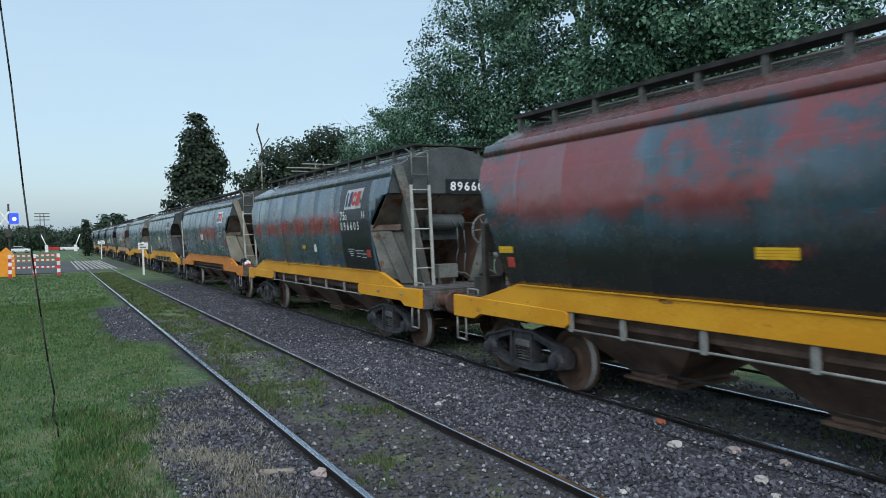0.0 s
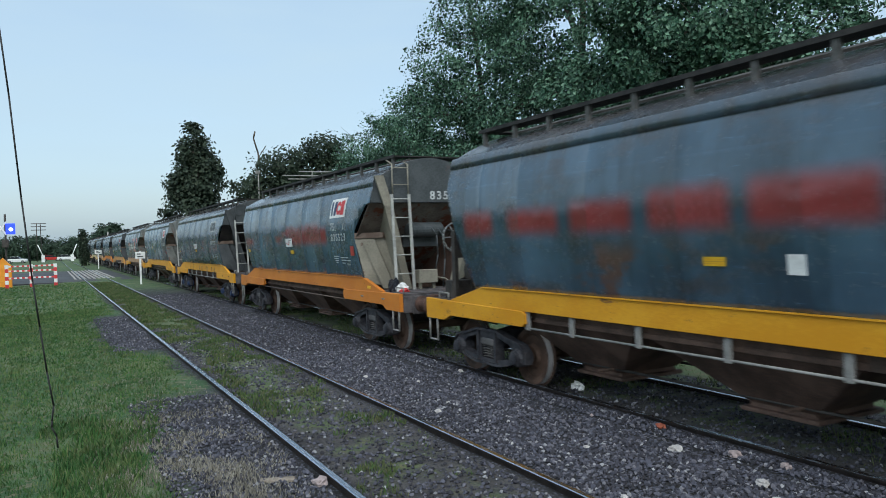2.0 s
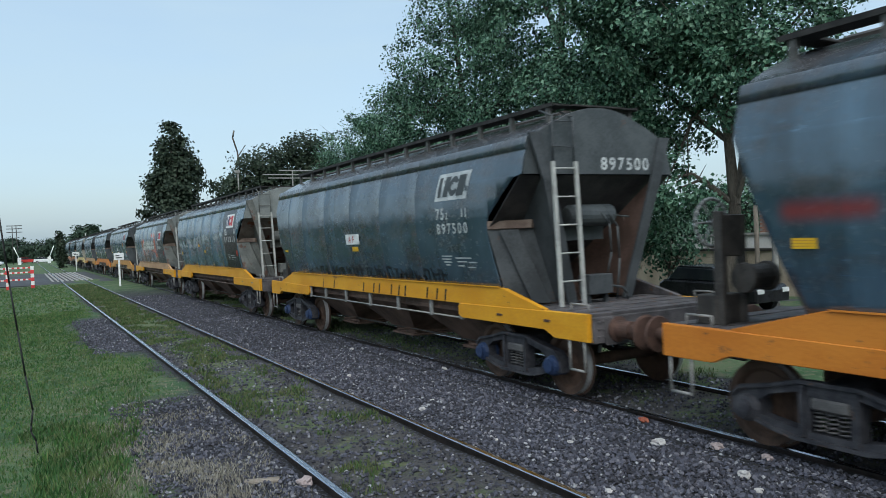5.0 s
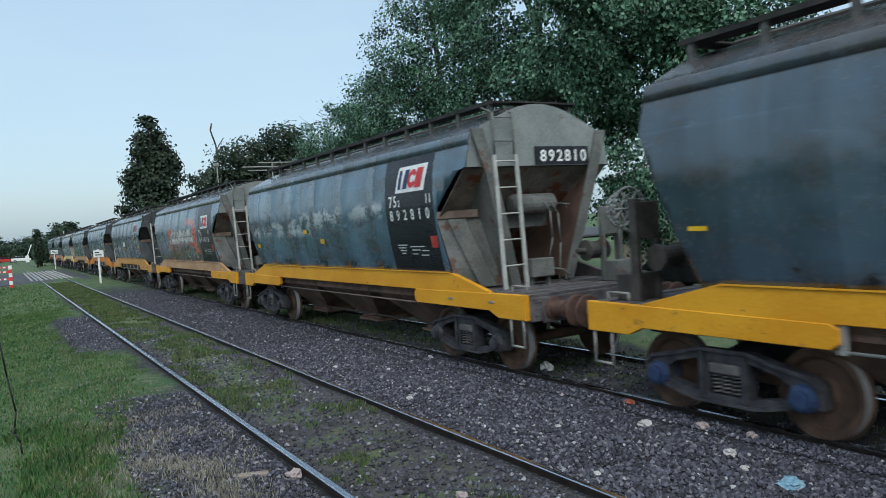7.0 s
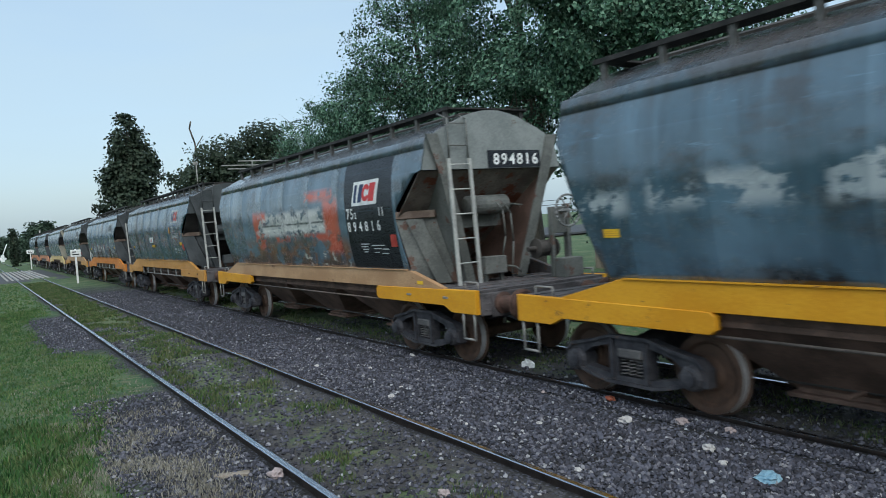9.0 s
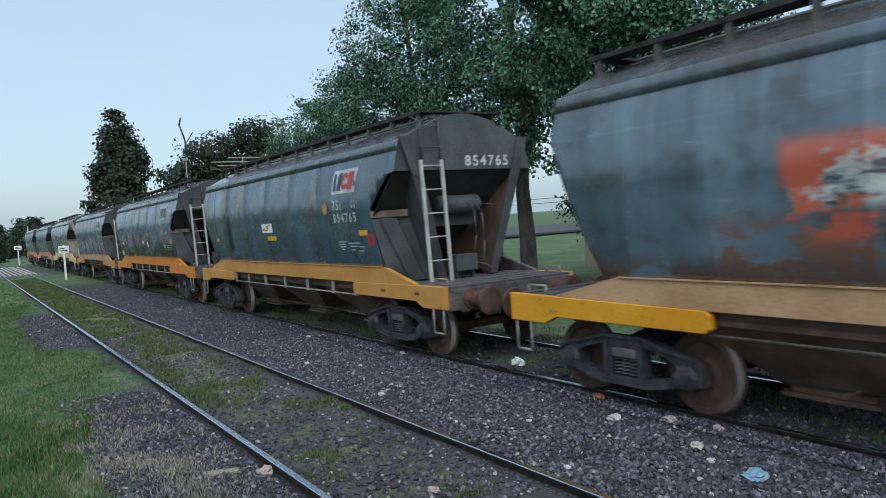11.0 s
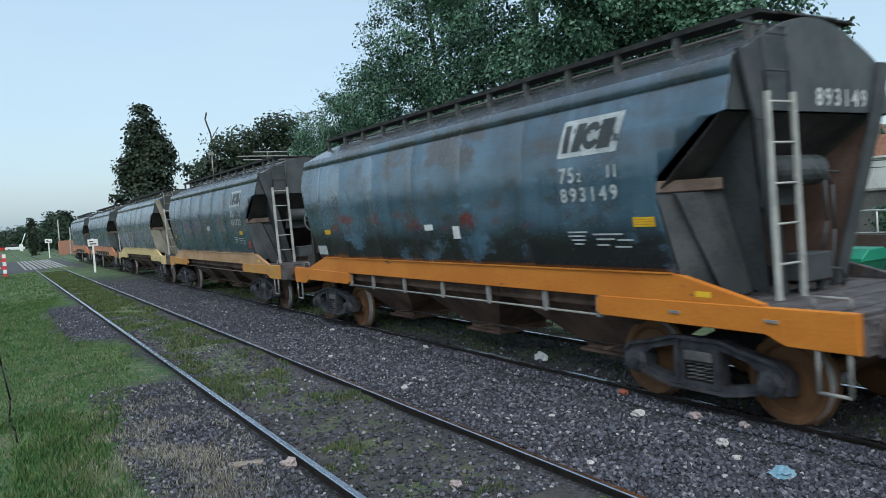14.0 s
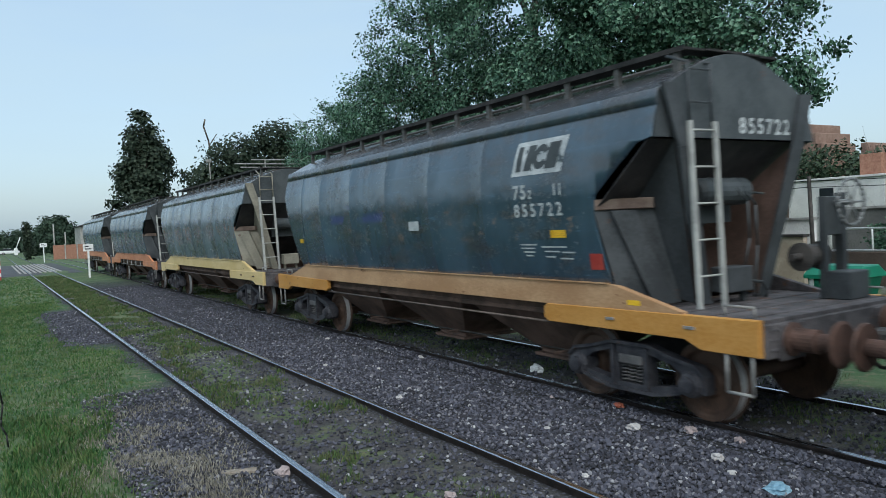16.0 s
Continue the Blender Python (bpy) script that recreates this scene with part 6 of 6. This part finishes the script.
# ---------------------------------------------------------------- the train
GREY = (0.05, 0.085, 0.1)
PALE = (0.1, 0.15, 0.17)
DUST = (0.07, 0.06, 0.056)
RED = (0.21, 0.028, 0.032)
BLACK = (0.012, 0.013, 0.015)
P = [
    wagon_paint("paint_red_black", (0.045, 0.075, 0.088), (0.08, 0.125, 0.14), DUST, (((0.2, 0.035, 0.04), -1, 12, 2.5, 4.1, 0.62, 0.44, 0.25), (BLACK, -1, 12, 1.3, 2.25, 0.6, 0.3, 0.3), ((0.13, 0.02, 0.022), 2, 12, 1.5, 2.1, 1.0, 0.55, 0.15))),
    wagon_paint("paint_red_blots", (0.042, 0.072, 0.086), (0.08, 0.125, 0.148), DUST, tuple((RED, a, b, 2.4, c, 1.2, 0.22, 0.13) for a, b, c in ((2.95, 3.8, 2.85), (4.1, 5.45, 2.86), (5.7, 6.85, 2.84), (7.15, 8.3, 2.78), (8.6, 9.8, 2.74), (10.25, 11.1, 2.76))) + (((0.09, 0.05, 0.04), 2.8, 10, 1.5, 2.2, 0.8, 0.5, 0.2),)),
    wagon_paint("paint_red_band", GREY, PALE, DUST, ((RED, 2.9, 6.0, 2.34, 2.72, 0.6, 0.28, 0.13), ((0.17, 0.04, 0.045), 3.5, 7.0, 2.55, 2.85, 0.9, 0.45, 0.12), (RED, 7.0, 7.55, 2.42, 2.56, 0.9, 0.25, 0.1), (RED, 10.3, 11.2, 2.38, 2.52, 0.9, 0.25, 0.1), (BLACK, 5.6, 9.5, 2.75, 3.1, 4.5, 0.58, 0.1))),
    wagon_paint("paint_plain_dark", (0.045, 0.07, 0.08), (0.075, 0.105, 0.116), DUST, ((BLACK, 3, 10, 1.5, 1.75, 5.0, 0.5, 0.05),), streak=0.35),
    # black low on the side: partly the dark ground's reflection, put into the colour
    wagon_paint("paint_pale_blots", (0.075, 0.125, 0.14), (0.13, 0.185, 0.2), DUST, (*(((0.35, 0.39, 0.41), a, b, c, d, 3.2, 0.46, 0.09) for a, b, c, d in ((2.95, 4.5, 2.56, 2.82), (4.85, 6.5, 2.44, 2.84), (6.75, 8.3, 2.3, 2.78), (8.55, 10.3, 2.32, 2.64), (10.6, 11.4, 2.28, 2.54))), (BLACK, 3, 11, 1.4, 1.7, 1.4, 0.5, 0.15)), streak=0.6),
    wagon_paint("paint_graffiti", (0.1, 0.14, 0.148), (0.16, 0.2, 0.205), DUST, (((0.17, 0.085, 0.055), 3.0, 9.5, 1.5, 2.1, 3.2, 0.44, 0.22), ((0.09, 0.06, 0.05), 3.0, 11.5, 1.3, 1.75, 1.6, 0.4, 0.15), ((0.5, 0.5, 0.48), 3.7, 8.6, 2.25, 2.78, 3.4, 0.42, 0.08), ((0.5, 0.1, 0.06), 3.35, 4.1, 1.85, 2.95, 1.7, 0.4, 0.1), ((0.5, 0.1, 0.06), 3.6, 5.1, 2.95, 3.15, 1.9, 0.4, 0.08), ((0.5, 0.1, 0.06), 7.7, 8.7, 1.95, 2.85, 2.0, 0.46, 0.1), ((0.45, 0.09, 0.06), 4.0, 7.8, 2.1, 2.26, 3.0, 0.48, 0.06), ((0.6, 0.6, 0.57), 4.0, 8.3, 2.36, 2.42, 5.0, 0.4, 0.03), ((0.07, 0.08, 0.085), 4.0, 8.3, 2.48, 2.52, 4.0, 0.42, 0.02), ((0.5, 0.49, 0.44), 3.1, 5.5, 1.55, 1.85, 6.0, 0.55, 0.08))),
    wagon_paint("paint_blue_grey", (0.048, 0.085, 0.1), (0.078, 0.12, 0.136), DUST, ((BLACK, 9.2, 9.75, 1.8, 4.0, 0.6, 0.2, 0.1), (BLACK, 7.9, 8.4, 2.8, 4.0, 0.6, 0.2, 0.12), ((0.2, 0.25, 0.27), 4.6, 6.0, 2.5, 2.75, 4.0, 0.58, 0.08)), streak=0.35),
    # its black lower band partly paints in how the bulge mirrors dark ground
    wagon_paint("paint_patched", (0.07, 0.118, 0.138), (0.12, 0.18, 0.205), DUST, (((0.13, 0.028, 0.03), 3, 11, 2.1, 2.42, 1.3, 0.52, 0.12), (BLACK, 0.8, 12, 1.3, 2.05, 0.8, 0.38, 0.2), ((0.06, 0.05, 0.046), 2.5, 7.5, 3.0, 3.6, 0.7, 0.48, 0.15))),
    wagon_paint("paint_dark_scraped", (0.042, 0.072, 0.085), (0.07, 0.108, 0.124), DUST, (((0.22, 0.16, 0.13), 1.2, 9, 2.1, 2.55, 4.0, 0.58, 0.12), ((0.05, 0.07, 0.2), 6.5, 9, 2.45, 2.6, 1.0, 0.45, 0.06)), streak=0.3),
    wagon_paint("paint_worn_pale", (0.13, 0.155, 0.155), (0.2, 0.225, 0.22), DUST, streak=0.6),
    wagon_paint("paint_blue_grey_far", (0.05, 0.085, 0.1), (0.09, 0.135, 0.15), DUST),
    wagon_paint("paint_tail", (0.09, 0.13, 0.138), (0.14, 0.18, 0.188), DUST),
]
Y = "reflector"
make_wagon(0, P[0], "yellow", "dark", "hopper wagon with black and red patched paint and a yellow sill", reflectors=((6.2, 2.02, 0.5, 0.12, Y), (11.0, 2.02, 0.4, 0.1, Y), (10.9, 1.8, 0.2, 0.16, "faded_red")))
make_wagon(1, P[1], "yellow", "grey", "grey hopper wagon with red blots and black number panel", "slope_rust", "896605", True, "scuffed", True, ((4.96, 1.91, 0.2, 0.2, "white_paint"), (5.93, 1.98, 0.3, 0.1, Y), (1.26, 1.84, 0.24, 0.17, "faded_red")))
make_wagon(2, P[2], "orange", "beige", "grey hopper wagon with red band and orange sill", "slope_rust", "835523", False, "fresh", False, ((6.17, 2.26, 0.64, 0.24, "white_paint"), (5.95, 2.06, 0.3, 0.1, Y), (1.22, 2.03, 0.22, 0.22, "faded_red"), (11.0, 2.1, 0.25, 0.1, Y)), brackets=False)
make_wagon(3, P[3], "yellow", "dark", "plain dark grey hopper wagon with white plate and yellow sill", "slope_dark", "897500", False, "dull", False, ((6.32, 2.25, 0.74, 0.22, "white_paint"), (6.22, 2.1, 0.32, 0.1, Y), (11.0, 2.1, 0.25, 0.05, Y)), caps="blue_cap")
make_wagon(4, P[4], "yellow", "grey", "light blue-grey hopper wagon with scraped white patches", "slope_rust", "892810", True, "fresh", True, ((6.12, 2.08, 0.25, 0.1, Y), (7.12, 2.32, 0.22, 0.1, Y), (1.16, 1.96, 0.22, 0.2, "faded_red"), (10.9, 2.02, 0.25, 0.1, Y)), brake="front", wall="wall_pale", brackets=False, back_by=0.0, step=1.42)
make_wagon(5, P[5], "yellow", "grey", "weathered blue-grey hopper wagon with faded graffiti and rust", "slope_rust", "894816", True, "fresh", True, ((1.17, 1.95, 0.22, 0.22, "faded_red"), (6.3, 1.25, 0.2, 0.06, Y)), brake="front", wall="wall_pale", brackets=False, low=-0.2, back_by=0.3, step=1.33, end_sill="tan")
make_wagon(6, P[6], "ochre", "dark", "blue-grey hopper wagon with white emblem and ochre sill", "slope_dark", "854765", False, "scuffed", False, ((6.38, 2.26, 0.72, 0.22, "white_paint"), (6.14, 2.07, 0.6, 0.1, Y), (1.36, 2.12, 0.34, 0.1, Y), (10.55, 2.07, 0.28, 0.1, Y), (1.1, 1.93, 0.26, 0.22, "faded_red")))
make_wagon(7, P[7], "orange", "dark", "patched blue hopper wagon with red smears and orange sill", "slope_dark", "893149", False, "dull", False, ((5.98, 2.08, 0.28, 0.1, "white_paint"), (5.14, 1.94, 0.2, 0.2, "white_paint"), (1.2, 2.06, 0.32, 0.11, Y), (10.35, 2.05, 0.32, 0.1, Y), (10.86, 1.6, 0.5, 0.2, "dull_white")), wheel="wheel_orange")
make_wagon(8, P[8], "ochre", "dark", "dark scraped hopper wagon with dull emblem and ochre sill", "slope_dark", "855722", False, "dull", False, ((5.4, 2.25, 0.35, 0.16, "dull_white"), (1.68, 2.1, 0.3, 0.1, Y), (1.05, 1.7, 0.22, 0.2, "faded_red"), (10.8, 2.05, 0.22, 0.1, Y)), brackets=False, brake="front", end_sill="tan")
make_wagon(9, P[9], "pale", "beige", "worn pale hopper wagon with a light yellow sill", "slope_dark", brackets=False)
make_wagon(10, P[10], "salmon", "dark", "blue-grey hopper wagon with a faded salmon sill", reflectors=((6.0, 2.1, 0.2, 0.12, "white_paint"),))
make_wagon(11, P[11], "salmon", "dark", "last hopper wagon of the train with a faded sill")

# a bundle left on the front deck of the third wagon
for name, mat, place, size, seed in (("bag", "black_paint", (-1.05, -0.15, 1.25), (0.14, 0.12, 0.2), 61), ("rags", "white_paint", (-0.95, -0.36, 1.25), (0.12, 0.14, 0.13), 62), ("rags", "red_paint", (-0.98, -0.52, 1.25), (0.1, 0.1, 0.05), 63)):
    ob = crumpled(name, M[mat], (0, 0), size, "", "", seed)
    ob.parent, ob.location = bpy.data.objects["hopper_wagon.002"], place

# ---------------------------------------------------------------- movement of the train
WAY = [(0.0, 0.0), (0.5, 3.31), (1.0, 6.84), (1.5, 10.47), (2.0, 14.33), (2.5, 17.66), (3.0, 21.19), (3.5, 25.03), (4.0, 28.66), (6.5, 46.6), (7.0, 50.14), (7.5, 53.9), (8.0, 57.48), (8.5, 60.83), (9.0, 64.36),
       (9.5, 68.1), (12.0, 86.51), (12.5, 89.87), (13.0, 93.44), (13.5, 97.18), (14.0, 100.73), (14.5, 104.07), (15.0, 107.72), (15.5, 111.49), (16.0, 115.06)]


def motions():
    for ob in [o for o in scene.objects if o.name.split(".")[0] == "hopper_wagon"]:
        x, y, z = ob.location
        walk(ob, [(t, pose(x, y - s, z)) for t, s in WAY])
    times = [i * 0.08 for i in range(201)]
    turns = [math.degrees(float(np.interp(t, [w[0] for w in WAY], [w[1] for w in WAY])) / 0.45) for t in times]
    for ob, y in WHEELS:
        walk(ob, [(t, pose(0, y, 0.45, a)) for t, a in zip(times, turns)])


motions()
